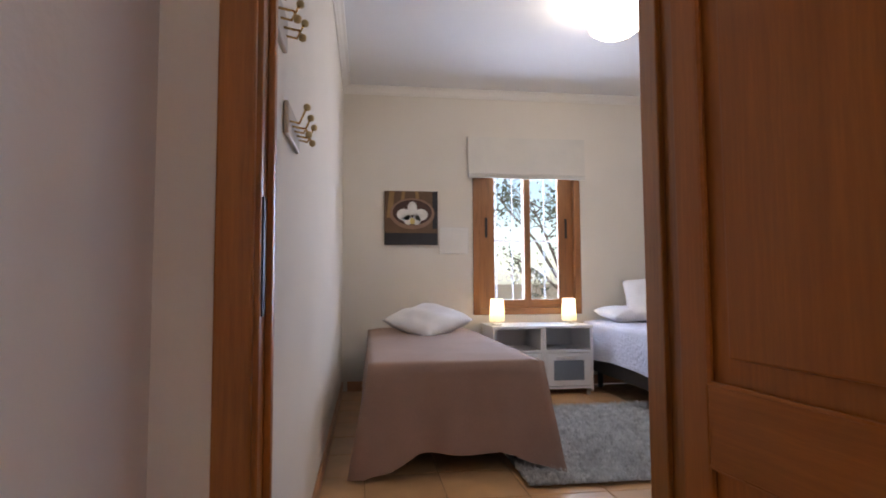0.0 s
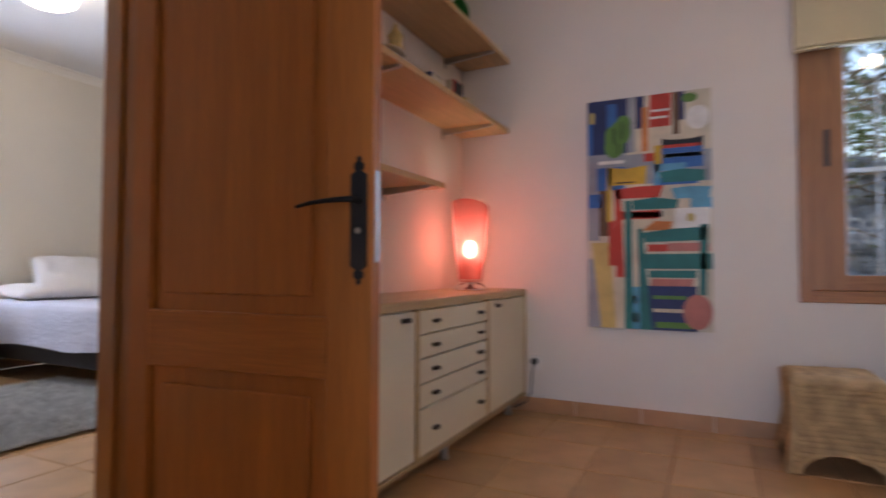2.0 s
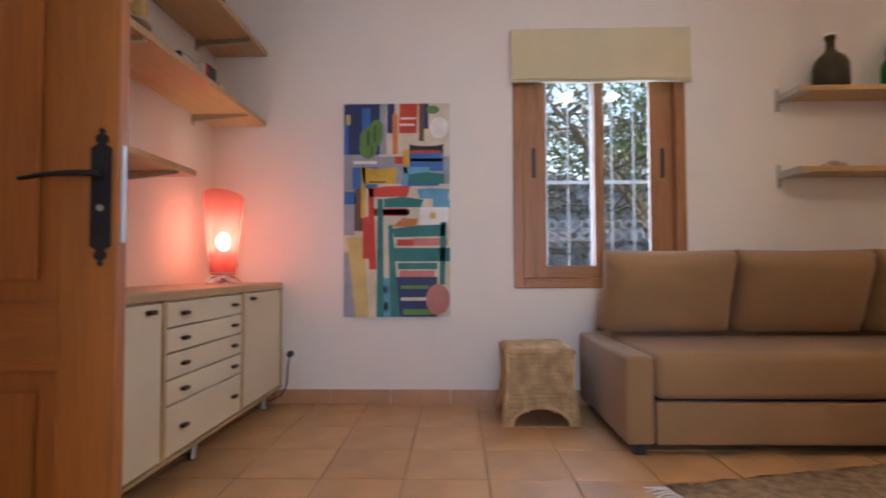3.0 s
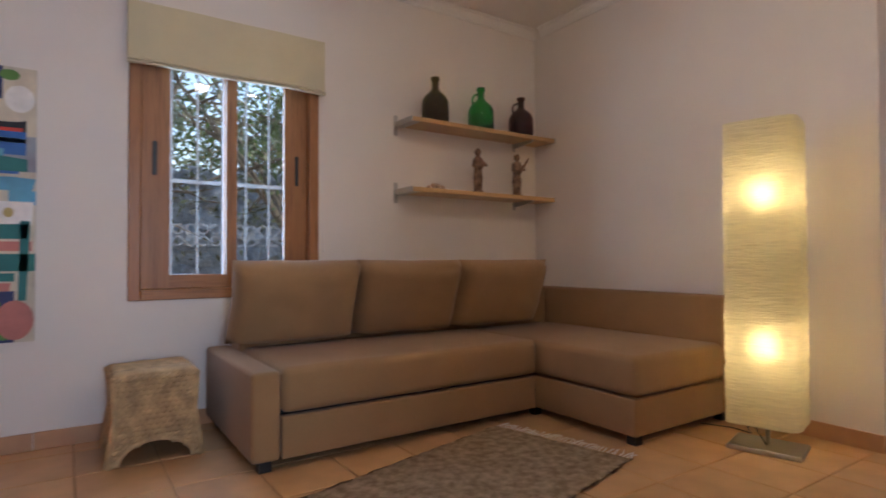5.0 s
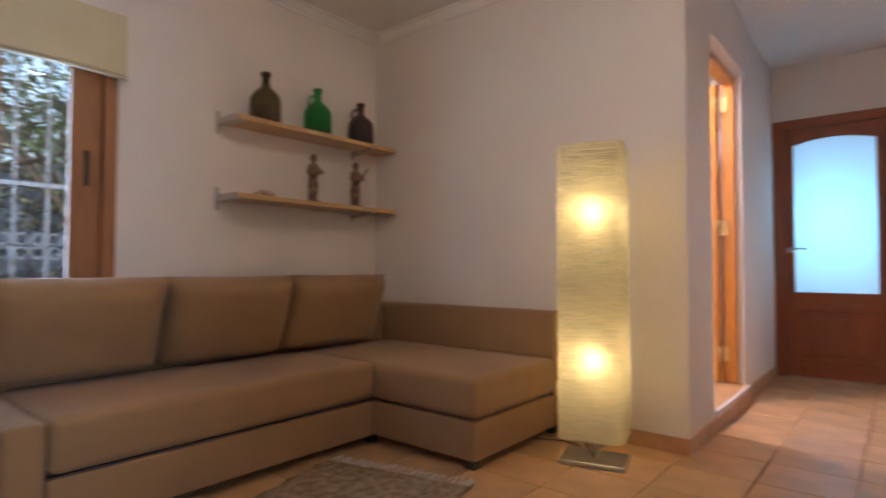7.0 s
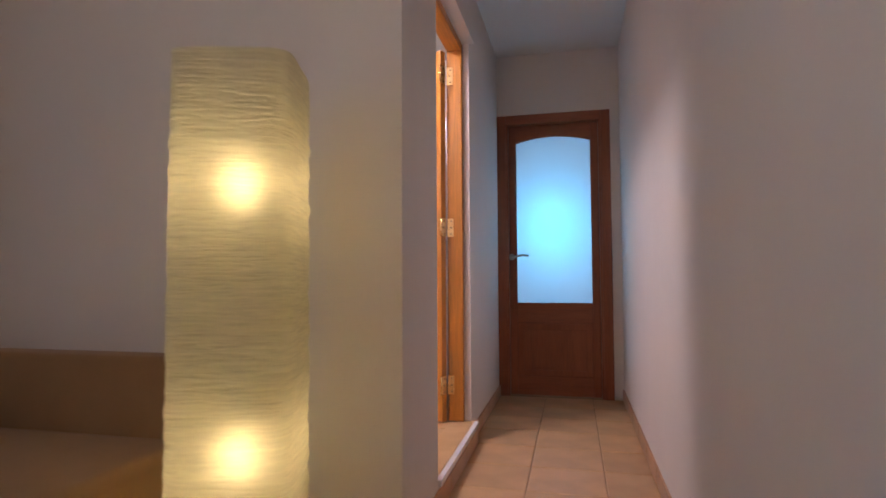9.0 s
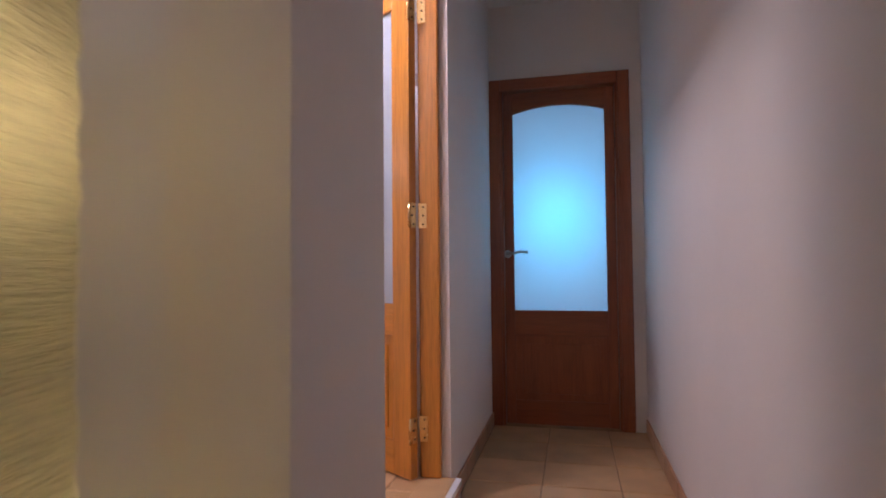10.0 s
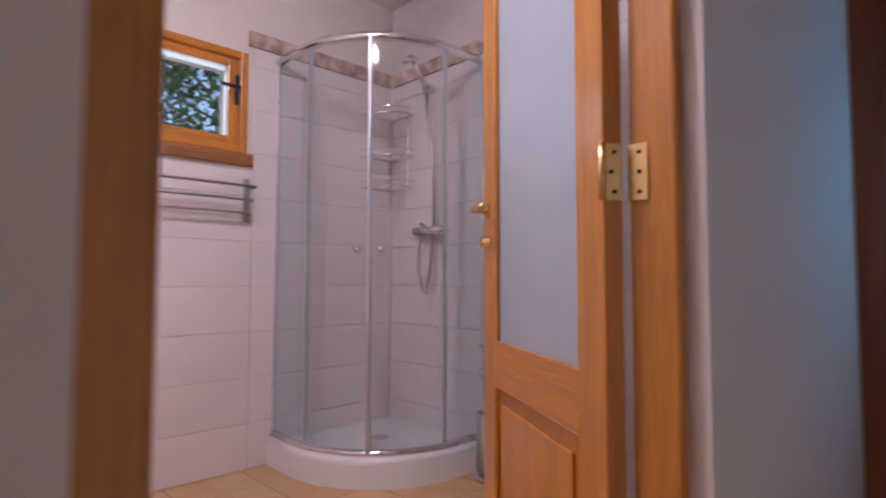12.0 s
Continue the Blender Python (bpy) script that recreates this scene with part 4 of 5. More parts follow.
def bottle(label, loc, h, r, col, handle):
    g = glass_mat("bottle_glass", col, 0.03, 1.45)
    b = thing("demijohn", label, "bottle", loc, 20, "demijohns on the shelf")
    s = h / 0.30
    prof = [(r * 0.90, 0.0), (r, 0.012), (r, 0.11 * s), (r * 0.98, 0.14 * s), (r * 0.8, 0.175 * s), (r * 0.42, 0.205 * s), (r * 0.27, 0.225 * s), (r * 0.25, 0.275 * s), (r * 0.33, 0.278 * s), (r * 0.33, 0.30 * s)]
    part("body", lathe(prof + [(r * 0.22, 0.30 * s), (r * 0.19, 0.23 * s), (r * 0.74, 0.17 * s), (r * 0.93, 0.11 * s), (r * 0.90, 0.014)], 28), g, b, smooth=True)
    if handle:
        part("handle", tube([(r * 0.28, 0, 0.262 * s), (r * 0.62, 0, 0.258 * s), (r * 0.78, 0, 0.235 * s), (r * 0.70, 0, 0.195 * s)], 0.008, 8), g, b, smooth=True)
    return b


bottle("dark olive glass demijohn on the wall shelf", (3.27, -2.22, 1.712), 0.295, 0.088, (0.26, 0.22, 0.06), False)
bottle("bright green glass demijohn on the wall shelf", (3.27, -2.59, 1.712), 0.290, 0.088, (0.05, 0.60, 0.20), True)
bottle("dark brown glass demijohn on the wall shelf", (3.27, -2.95, 1.712), 0.280, 0.088, (0.24, 0.09, 0.08), True)
bottle("green glass bottle on the high shelf", (2.95, 1.02, 2.01), 0.27, 0.055, (0.05, 0.50, 0.15), False)

CARVED = mat("carved_wood", (0.12, 0.055, 0.03), 0.6, var=0.5, scale=25, fine=60, bump=0.5, dist=0.004, col2=(0.40, 0.24, 0.15))


def statuette(label, loc, h, lute):
    """A small carved figure of one plain mesh."""
    bm = lathe([(0.045, 0), (0.045, 0.012), (0.03, 0.016), (0.028, 0.05), (0.034, 0.10), (0.026, 0.16), (0.036, 0.20), (0.030, 0.235), (0.012, 0.25), (0.020, 0.262), (0.023, 0.28), (0.016, 0.296), (0.004, h)], 12)
    tube([(-0.03, 0, 0.225), (-0.055, -0.02, 0.18), (-0.02, -0.045, 0.165)], 0.011, 6, bm)
    tube([(0.03, 0, 0.225), (0.055, -0.02, 0.19), (0.02, -0.045, 0.19)], 0.011, 6, bm)
    if lute:
        tube([(-0.035, -0.045, 0.15), (0.0, -0.05, 0.18), (0.075, -0.04, 0.27)], 0.018, 6, bm, 0.006)
    else:
        tube([(-0.03, -0.045, 0.15), (0.02, -0.05, 0.20)], 0.014, 6, bm)
    me = part("figurine", bm, CARVED, None, "", True)
    me.location, me.rotation_euler = loc, (0, 0, radians(-90))
    return tagged(me, label, "figurine", "figurines on the shelf")


statuette("carved wooden figurine with folded arms on the shelf", (3.26, -2.555, 1.284), 0.305, False)
statuette("carved wooden figurine holding a lute on the shelf", (3.26, -2.90, 1.284), 0.30, True)
orn = thing("shell_ornament", "small pale shell ornament on the shelf", "ornament", (3.26, -2.22, 1.284))
for i in range(5):
    part("shell", turned(cushion(0.035, 0.03, 0.035, 2.4, 6, seed=i), pose(0.02 * math.sin(i * 2.1), -0.045 + 0.022 * i, 0.016 + 0.012 * (i % 2), 20 * i, 10, 30 * i)), mat("shell", (0.55, 0.38, 0.28), 0.5, var=0.35, scale=40), orn, smooth=True)

# books and ornaments above the sideboard
for k, (x, w, h, c, lean, lab) in enumerate(((2.58, 0.13, 0.10, "navy", 0, "dark blue book lying against the wall"), (2.78, 0.02, 0.13, "cream", 6, "pale thin book on the shelf"), (2.83, 0.10, 0.14, "red", 0, "red framed card on the shelf"), (2.97, 0.05, 0.09, "sand", 0, "small straw-coloured box on the shelf"))):
    b = thing("book" if k < 3 else "small_box", lab, "book" if k < 3 else "box", (x, 0.99, 1.60))
    part("cover", turned(box(0, w, 0, 0.03, 0, h, 0.003, 1), Matrix.Rotation(radians(lean), 4, "Y")), INKS[c], b)
    part("pages", turned(box(0.006, w - 0.006, -0.003, 0.026, 0.008, h - 0.008), Matrix.Rotation(radians(lean), 4, "Y")), INKS["dark" if c == "red" else "cream"], b)
figm = part("ornament", lathe([(0.05, 0), (0.055, 0.02), (0.03, 0.05), (0.045, 0.09), (0.028, 0.14), (0.036, 0.17), (0.015, 0.20), (0.004, 0.23)], 14), mat("straw", (0.58, 0.42, 0.18), 0.8, var=0.3, scale=30), None, "", True)
figm.location = (2.33, 1.03, 1.60)
tagged(figm, "straw-coloured carved ornament on the shelf", "ornament")
dish = part("dish", lathe([(0.05, 0), (0.10, 0.02), (0.105, 0.024), (0.10, 0.026), (0.05, 0.008)], 24), STEEL, None, "", True)
dish.location = (2.14, 0.99, 1.60)
tagged(dish, "flat grey metal dish on the shelf", "dish")

# red table lamp
rl = thing("table_lamp", "red glass table lamp with a slanted top, lit", "lamp", (3.02, 0.985, 0.682))
bm = bmesh.new()
n, rings = 28, []
for k, (rr, z) in enumerate(((0.062, 0.045), (0.072, 0.16), (0.086, 0.30), (0.098, 0.44))):
    rings.append([bm.verts.new((rr * math.cos(2 * math.pi * j / n), rr * math.sin(2 * math.pi * j / n), z - (0.03 * math.cos(2 * math.pi * j / n) if k == 3 else 0))) for j in range(n)])
for a, b in zip(rings, rings[1:]):
    for j in range(n):
        bm.faces.new((a[j], a[(j + 1) % n], b[(j + 1) % n], b[j]))
part("shade", bm, REDGLASS, rl, "red glass lamp shade", True)
part("foot", lathe([(0.085, 0.0), (0.088, 0.006), (0.05, 0.010), (0.016, 0.018), (0.016, 0.05), (0.07, 0.052), (0.07, 0.056)], 24), CHROME, rl, "chrome foot", True)
for a in (0.5, 2.6, 4.7):
    part("foot_wire", tube([(0.03 * math.cos(a), 0.03 * math.sin(a), 0.04), (0.07 * math.cos(a), 0.07 * math.sin(a), 0.03), (0.095 * math.cos(a), 0.095 * math.sin(a), 0.006)], 0.004, 6), CHROME, rl)
part("bulb", lathe([(0.013, 0.172), (0.022, 0.185), (0.030, 0.20), (0.031, 0.22), (0.022, 0.245), (0.006, 0.256)], 14), RED_BULB, rl, "lit bulb", True)
part("socket", lathe([(0.010, 0.05), (0.012, 0.13), (0.016, 0.135), (0.016, 0.172)], 12), CHROME, rl, "lamp socket", True)
lamp("red_lamp_bulb", "POINT", 1.15, (1.0, 0.82, 0.76), pose(3.02, 0.985, 0.982), 0.03)

# plug and cable
pl = thing("wall_socket", "white wall socket with a black plug and cable", "socket", (3.389, 0.745, 0.27))
part("plate", box(-0.008, 0, -0.04, 0.04, -0.04, 0.04, 0.004, 2), PLASTIC, pl)
part("plug", tube([(-0.008, 0, 0.01), (-0.035, 0.0, 0.01)], 0.018, 12), BLACK, pl, "black plug")
part("cable", tube([(-0.03, 0, 0.0), (-0.035, 0.01, -0.06), (-0.02, 0.02, -0.16), (-0.02, 0.05, -0.22), (-0.03, 0.12, -0.255)], 0.004, 6), BLACK, pl)

# corner sofa
sf = thing("corner_sofa", "brown cloth corner sofa bed with three back cushions and chaise", "sofa", (1.875, -3.19, 0.0))
X = lambda v: v - 1.875
Y = lambda v: v + 3.19


def soft(name, x0, x1, y0, y1, z0, z1, r=0.02, label=""):
    bm = box(X(x0), X(x1), Y(y0), Y(y1), z0, z1, r, 3)
    return part(name, bm, SOFA, sf, label, True)


soft("arm", 2.51, 3.36, -0.985, -0.868, 0.045, 0.400, 0.018)
soft("drawer_front", 2.512, 2.56, -2.365, -0.99, 0.045, 0.215, 0.010)
# inner box coloured black as the shade in the gap below the seat
part("base", box(X(2.60), X(3.36), Y(-2.365), Y(-0.992), 0.06, 0.26), BLACK, sf)
soft("seat", 2.500, 3.16, -2.372, -0.988, 0.225, 0.412, 0.035)
soft("chaise_base", 1.885, 3.36, -3.08, -2.370, 0.045, 0.215, 0.010)
soft("chaise_seat", 1.872, 3.16, -3.08, -2.362, 0.222, 0.408, 0.035)
soft("back", 3.16, 3.365, -3.08, -0.986, 0.10, 0.630, 0.02)
soft("side_back", 1.880, 3.365, -3.185, -3.08, 0.045, 0.650, 0.018)
for k, (ya, yb) in enumerate(((-1.565, -0.905), (-2.21, -1.545), (-2.90, -2.19))):
    c = cushion(abs(yb - ya), 0.43, 0.20, 7.0, 16, 0.0, k * 5.0, 0.010)
    turned(c, pose(X(3.045), Y((ya + yb) / 2), 0.640, 0, 0, 90) @ pose(0, 0, 0, 70, 0, (0, -2, 1)[k]))
    cu = part("back_cushion", c, SOFA, sf, "plump brown back cushion", True)
for x, y in ((1.93, -3.13), (1.93, -2.42), (2.56, -0.93), (3.3, -0.93), (3.3, -3.1), (2.56, -2.4)):
    part("foot", box(X(x) - 0.025, X(x) + 0.025, Y(y) - 0.025, Y(y) + 0.025, 0, 0.046), BLACK, sf)

# woven stool
stool = thing("woven_stool", "woven water-hyacinth stool with waisted sides and arched feet", "stool", (3.10, -0.59, 0.0), 0)


def stool_side(k, z):
    return 0.152 + (0.030 * ((0.20 - z) / 0.20) ** 1.5 if z < 0.20 else 0.012 * ((z - 0.20) / 0.16) ** 2) + k


bm = bmesh.new()
rows = 17
for i in range(rows):
    z = 0.015 + i * 0.335 / (rows - 1)
    r = stool_side(0, z)
    for s in range(4):
        m = Matrix.Rotation(radians(90 * s), 4, "Z")
        cut = 0.140 * max(0.0, 1 - (z / 0.085) ** 2) ** 0.5 if z < 0.085 else 0
        segs = [(-r, -cut), (cut, r)] if cut else [(-r, r)]
        for a, b in segs:
            if b - a < 0.02:
                continue
            steps = max(4, round((b - a) / 0.0085))
            for ph in (0.0, math.pi):
                pts = [m @ Vector((a + (b - a) * k / steps, -r + 0.006 * math.sin(k * 1.05 + i * 1.7 + ph), z + 0.0065 * math.cos(k * 1.05 + i * 1.7 + ph))) for k in range(steps + 1)]
                tube(pts, 0.0075, 5, bm)
part("weave", bm, WICKER, stool, "coiled plant-fibre weave", True)
for s in range(4):
    m = Matrix.Rotation(radians(90 * s), 4, "Z")
    rim = [(0.142 * math.cos(a), 0.006 + 0.088 * math.sin(a)) for a in (math.pi * k / 16 for k in range(17))]
    part("arch_rim", tube([m @ Vector((x, -stool_side(0.002, z), z)) for x, z in rim], 0.011, 6), WICKER, stool, smooth=True)
part("seat", turned(cushion(0.345, 0.345, 0.05, 8, 14, 0.3, 2, 0.01), pose(0, 0, 0.357)), WICKER, stool, smooth=True)
part("inner_frame", box(-0.140, 0.140, -0.140, 0.140, 0.10, 0.345), BLACK, stool)
for sx in (-1, 1):
    for sy in (-1, 1):
        part("leg", tube([(sx * 0.178, sy * 0.178, 0), (sx * 0.150, sy * 0.150, 0.2), (sx * 0.158, sy * 0.158, 0.345)], 0.014, 8), WICKER, stool, smooth=True)

# rice-paper floor lamp
fl = thing("floor_lamp", "tall square rice-paper floor lamp on a steel base, lit", "lamp", (1.555, -2.85, 0.0), 15)
part("base", box(-0.145, 0.145, -0.107, 0.107, 0.0, 0.022, 0.006, 2), STEEL, fl, "brushed steel base plate")
part("pole", tube([(0, 0, 0.02), (0, 0, 1.40)], 0.009, 12), STEEL, fl, "thin steel pole", True)
bm = bmesh.new()
hz, hw, rows, cols = (0.125, 1.440), 0.146, 90, 10
ringv = []
for i in range(rows + 1):
    z = hz[0] + (hz[1] - hz[0]) * i / rows
    row = []
    for s in range(4):
        for k in range(cols):
            u = -1 + 2 * k / cols
            r = hw * (1 + 0.010 * math.sin(z * 3.1)) + 0.006 * noise.noise(Vector((u * 1.4 + s * 7, z * 30, s))) 
            p = Matrix.Rotation(radians(90 * s), 4, "Z") @ Vector((u * hw * 0.985, -r, z))
            q = ((abs(p.x) / hw) ** 7 + (abs(p.y) / hw) ** 7) ** (-1 / 7) * (r / hw)
            p = Vector((p.x * q, p.y * q, z))
            row.append(bm.verts.new(p))
    ringv.append(row)
for a, b in zip(ringv, ringv[1:]):
    for j in range(len(a)):
        q = (j + 1) % len(a)
        bm.faces.new((a[j], a[q], b[q], b[j]))
part("shade", bm, PAPER, fl, "wrinkled cream rice-paper shade", True)
part("cable", tube([(0.0, 0.03, 0.024), (0.05, 0.02, 0.10), (0.09, -0.04, 0.07), (0.10, -0.16, 0.012), (0.20, -0.22, 0.006), (0.34, -0.20, 0.006)], 0.003, 6), BLACK, fl)
for z in (0.455, 1.13):
    part("bulb", lathe([(0.012, z - 0.05), (0.024, z - 0.03), (0.038, z + 0.005), (0.032, z + 0.04), (0.006, z + 0.058)], 16), BULB, fl, "lit bulb", True)
    lamp("floor_lamp_bulb", "POINT", 5.2, (1.0, 0.77, 0.49), pose(1.555, -2.845, z + 0.01), 0.03)

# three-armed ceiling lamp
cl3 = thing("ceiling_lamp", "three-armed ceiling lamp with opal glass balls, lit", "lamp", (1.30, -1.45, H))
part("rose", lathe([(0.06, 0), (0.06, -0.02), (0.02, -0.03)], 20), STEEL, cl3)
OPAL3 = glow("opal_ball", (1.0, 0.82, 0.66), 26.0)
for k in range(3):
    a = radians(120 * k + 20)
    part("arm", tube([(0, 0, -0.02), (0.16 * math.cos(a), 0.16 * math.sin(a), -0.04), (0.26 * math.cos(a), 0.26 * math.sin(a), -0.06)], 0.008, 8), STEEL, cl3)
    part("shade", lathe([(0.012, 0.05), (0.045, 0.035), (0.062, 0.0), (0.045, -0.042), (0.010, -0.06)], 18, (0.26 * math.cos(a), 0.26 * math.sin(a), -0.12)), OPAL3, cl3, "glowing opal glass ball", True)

# rag rug
rug = thing("rag_rug", "speckled beige rag rug with white fringes", "rug", (2.0, -1.57, 0.0), -76)
bm = bmesh.new()
nx, ny = 60, 34
g = [[bm.verts.new((-0.60 + 1.2 * i / nx, -0.355 + 0.71 * j / ny + 0.004 * math.sin(i * 0.7), 0.008 + 0.003 * noise.noise(Vector((i * 0.8, j * 0.3, 0))))) for j in range(ny + 1)] for i in range(nx + 1)]
for i in range(nx):
    for j in range(ny):
        bm.faces.new((g[i][j], g[i + 1][j], g[i + 1][j + 1], g[i][j + 1]))
bmesh.ops.solidify(bm, geom=bm.faces[:], thickness=0.006)
part("woven_sheet", bm, RAG, rug, smooth=True)
rngf = random.Random(5)
bm = bmesh.new()
for i in range(40):
    y = -0.345 + 0.69 * i / 39
    for s in (-1, 1):
        tube([(s * 0.598, y, 0.006), (s * (0.63 + rngf.uniform(0, 0.02)), y + rngf.uniform(-0.01, 0.01), 0.007), (s * (0.66 + rngf.uniform(0, 0.03)), y + rngf.uniform(-0.02, 0.02), 0.005)], 0.0028, 4, bm)
part("fringe", bm, LINEN, rug, "knotted white fringe", kind="stuff")

# ---- bedroom things ----
def bed_cover(name, parent, x0, x1, y0, y1, zt, drop, material, flare, seed, amp):
    """A cloth over a bed that hangs down at the foot (y0) and both sides."""
    bm = bmesh.new()
    path = []
    per = 26
    for i in range(per + 1):
        path.append((x0, y1 + (y0 - y1) * i / per, -1, 0))
    for i in range(1, per + 1):
        path.append((x0 + (x1 - x0) * i / per, y0, 0, -1))
    for i in range(1, per + 1):
        path.append((x1, y0 + (y1 - y0) * i / per, 1, 0))
    rows = []
    for k in range(13):
        f = k / 12
        row = []
        for i, (x, y, dx, dy) in enumerate(path):
            cx = min(abs(x - x0), abs(x - x1)) < 0.10 and abs(y - y0) < 0.10
            corner = max(0.0, 1 - (abs(y - y0) + min(abs(x - x0), abs(x - x1))) / 0.22)
            rip = amp * math.sin(i * 0.9 + seed) * f + amp * 0.8 * noise.noise(Vector((i * 0.35, f * 2, seed)))
            o = flare * f * (1 + 1.6 * corner) + rip
            ddx, ddy = (dx or (-0.7 if abs(x - x0) < 0.08 else 0.7 if abs(x - x1) < 0.08 else 0)), (dy or (-0.7 if corner > 0.1 else 0))
            z = zt - (0.012 if k == 1 else 0) - drop * f * (1 + 0.22 * corner) - 0.01 * math.sin(i * 0.5) * f
            row.append(bm.verts.new((x + ddx * o + (0 if k else 0), y + ddy * o, max(0.012, z))))
        rows.append(row)
    for a, b in zip(rows, rows[1:]):
        for i in range(len(a) - 1):
            bm.faces.new((a[i], a[i + 1], b[i + 1], b[i]))
    n = per
    topg = {}
    for i in range(n + 1):
        for j in range(n + 1):
            if i == 0:
                topg[i, j] = rows[0][n - j]
            elif j == 0:
                topg[i, j] = rows[0][n + i]
            elif i == n:
                topg[i, j] = rows[0][2 * n + j]
            else:
                x, y = x0 + (x1 - x0) * i / n, y0 + (y1 - y0) * j / n
                topg[i, j] = bm.verts.new((x, y, zt + 0.012 * min(1, min(i, n - i, j) / 3) + 0.005 * noise.noise(Vector((x * 4, y * 4, seed)))))
    for i in range(n):
        for j in range(n):
            bm.faces.new((topg[i, j], topg[i + 1, j], topg[i + 1, j + 1], topg[i, j + 1]))
    return part(name, bm, material, parent, smooth=True)


def bed(label, x0, x1, y0, y1, zt, cover, cover_name, drop, flare, base):
    b = thing("single_bed", label, "bed", (x0, y0, 0))
    w, l = x1 - x0, y1 - y0
    part("frame", box(0.02, w - 0.02, 0.02, l - 0.02, 0.14, 0.28, 0.01, 2), base, b)
    part("mattress", box(0.012, w - 0.012, 0.012, l, 0.28, zt - 0.012, 0.04, 3), LINEN, b, smooth=True)
    for x in (0.10, w - 0.10):
        for y in (0.10, l - 0.1):
            part("leg", tube([(x, y, 0), (x, y, 0.15)], 0.022, 12), BLACK, b)
    bc = bed_cover(cover_name, None, x0, x1, y0, y1 - 0.02, zt, drop, cover, flare, x0 * 7, 0.012)
    return b, bc


_, bc = bed("single bed with a white pillow and brown bedspread", 0.735, 1.545, 2.80, 4.80, 0.490, SPREAD, "bedspread", 0.395, 0.035, BLACK)
tagged(bc, "plain brown bedspread hanging over the bed's foot", "bedspread")
_, bc = bed("single bed with a pale quilt over a dark base", 2.54, 3.44, 2.90, 4.80, 0.535, QUILT, "quilt", 0.28, 0.02, BLACK)
tagged(bc, "pale grey seersucker quilt over the bed", "quilt")


def pillow(label, m, w=0.62, d=0.46, h=0.15, seed=0, material=None):
    p = part("pillow", cushion(w, d, h, 2.6, 18, 0.0, seed, 0.03), material or LINEN, None, "", True)
    p.matrix_world = m
    return tagged(p, label, "pillow", "pillows on the beds")


pillow("soft white pillow set askew on the brown bedspread", pose(1.175, 4.36, 0.590, 17, 0, 0) @ pose(0, 0, 0, 0, 0, 43), 0.50, 0.47, 0.16, 1)
pillow("grey-white pillow lying on the pale quilt", pose(2.90, 4.55, 0.605, 6, 0, 4), 0.60, 0.40, 0.13, 4)
pillow("soft white cushion propped on the pale quilt", pose(3.02, 4.46, 0.72, 40, 0, -20), 0.48, 0.48, 0.15, 7)

def nightstand(loc, drawer):
    s = thing("nightstand", "white open nightstand with a drawer" if drawer else "white open nightstand beside the bed", "nightstand", loc, 0, "nightstands under the window")
    w, d, h = 0.39, 0.41, 0.53
    for x0 in (0, w - 0.018):
        part("side_panel", box(x0, x0 + 0.018, 0, d, 0.03, h - 0.022), WHITE_LAC, s)
    part("top", box(-0.004, w + 0.004, -0.006, d, h - 0.022, h, 0.003, 2), WHITE_LAC, s)
    part("back_panel", box(0.018, w - 0.018, d - 0.01, d, 0.03, h - 0.022), WHITE_LAC, s)
    part("shelf", box(0.018, w - 0.018, 0.01, d - 0.01, 0.325, 0.342), WHITE_LAC, s)
    part("bottom", box(0.018, w - 0.018, 0.005, d - 0.01, 0.05, 0.068), WHITE_LAC, s)
    dr = part("drawer", box(0.020, w - 0.020, -0.002, 0.016, 0.072, 0.320, 0.003, 2), WHITE_LAC, s)
    part("inset", box(0.075, w - 0.075, -0.004, -0.001, 0.115, 0.265), DARK_INSET, dr, "grey glass drawer inset")
    part("handle", box(0.10, w - 0.12, -0.018, -0.002, 0.284, 0.298, 0.004, 2), WHITE_LAC, dr)
    for x in (0.03, w - 0.03):
        for y in (0.03, d - 0.03):
            part("foot", tube([(x, y, 0), (x, y, 0.03)], 0.014, 10), WHITE_LAC, s)
    return s


nightstand((1.672, 4.40, 0), True)
nightstand((2.066, 4.40, 0), True)


def small_lamp(loc):
    s = thing("table_lamp", "small white table lamp glowing on the nightstand", "lamp", loc, 0, "lamps on the nightstands")
    part("shade", lathe([(0.062, 0.030), (0.050, 0.205)], 24, close=False), LAMPCLOTH, s, "white lamp shade", True)
    part("foot", lathe([(0.045, 0), (0.045, 0.008), (0.012, 0.014), (0.010, 0.09)], 20), WHITE_LAC, s, smooth=True)
    part("bulb", lathe([(0.008, 0.09), (0.02, 0.115), (0.024, 0.135), (0.014, 0.16), (0.003, 0.165)], 12), BULB, s, "lit bulb", True)
    lamp("table_lamp_bulb", "POINT", 6.0, (1.0, 0.74, 0.44), pose(loc[0], loc[1], loc[2] + 0.13), 0.025)


small_lamp((1.745, 4.58, 0.53))
small_lamp((2.335, 4.58, 0.53))

cl = thing("ceiling_lamp", "round opal glass ceiling lamp, lit", "lamp", (2.13, 3.2, 2.49))
part("shade", lathe([(0.10, -0.005), (0.132, -0.025), (0.150, -0.065), (0.152, -0.14), (0.140, -0.185), (0.10, -0.215), (0.02, -0.225)], 32), GLOBE, cl, "glowing opal glass shade", True)
part("rose", lathe([(0.09, 0), (0.09, -0.02), (0.06, -0.022)], 24), WHITE_LAC, cl)

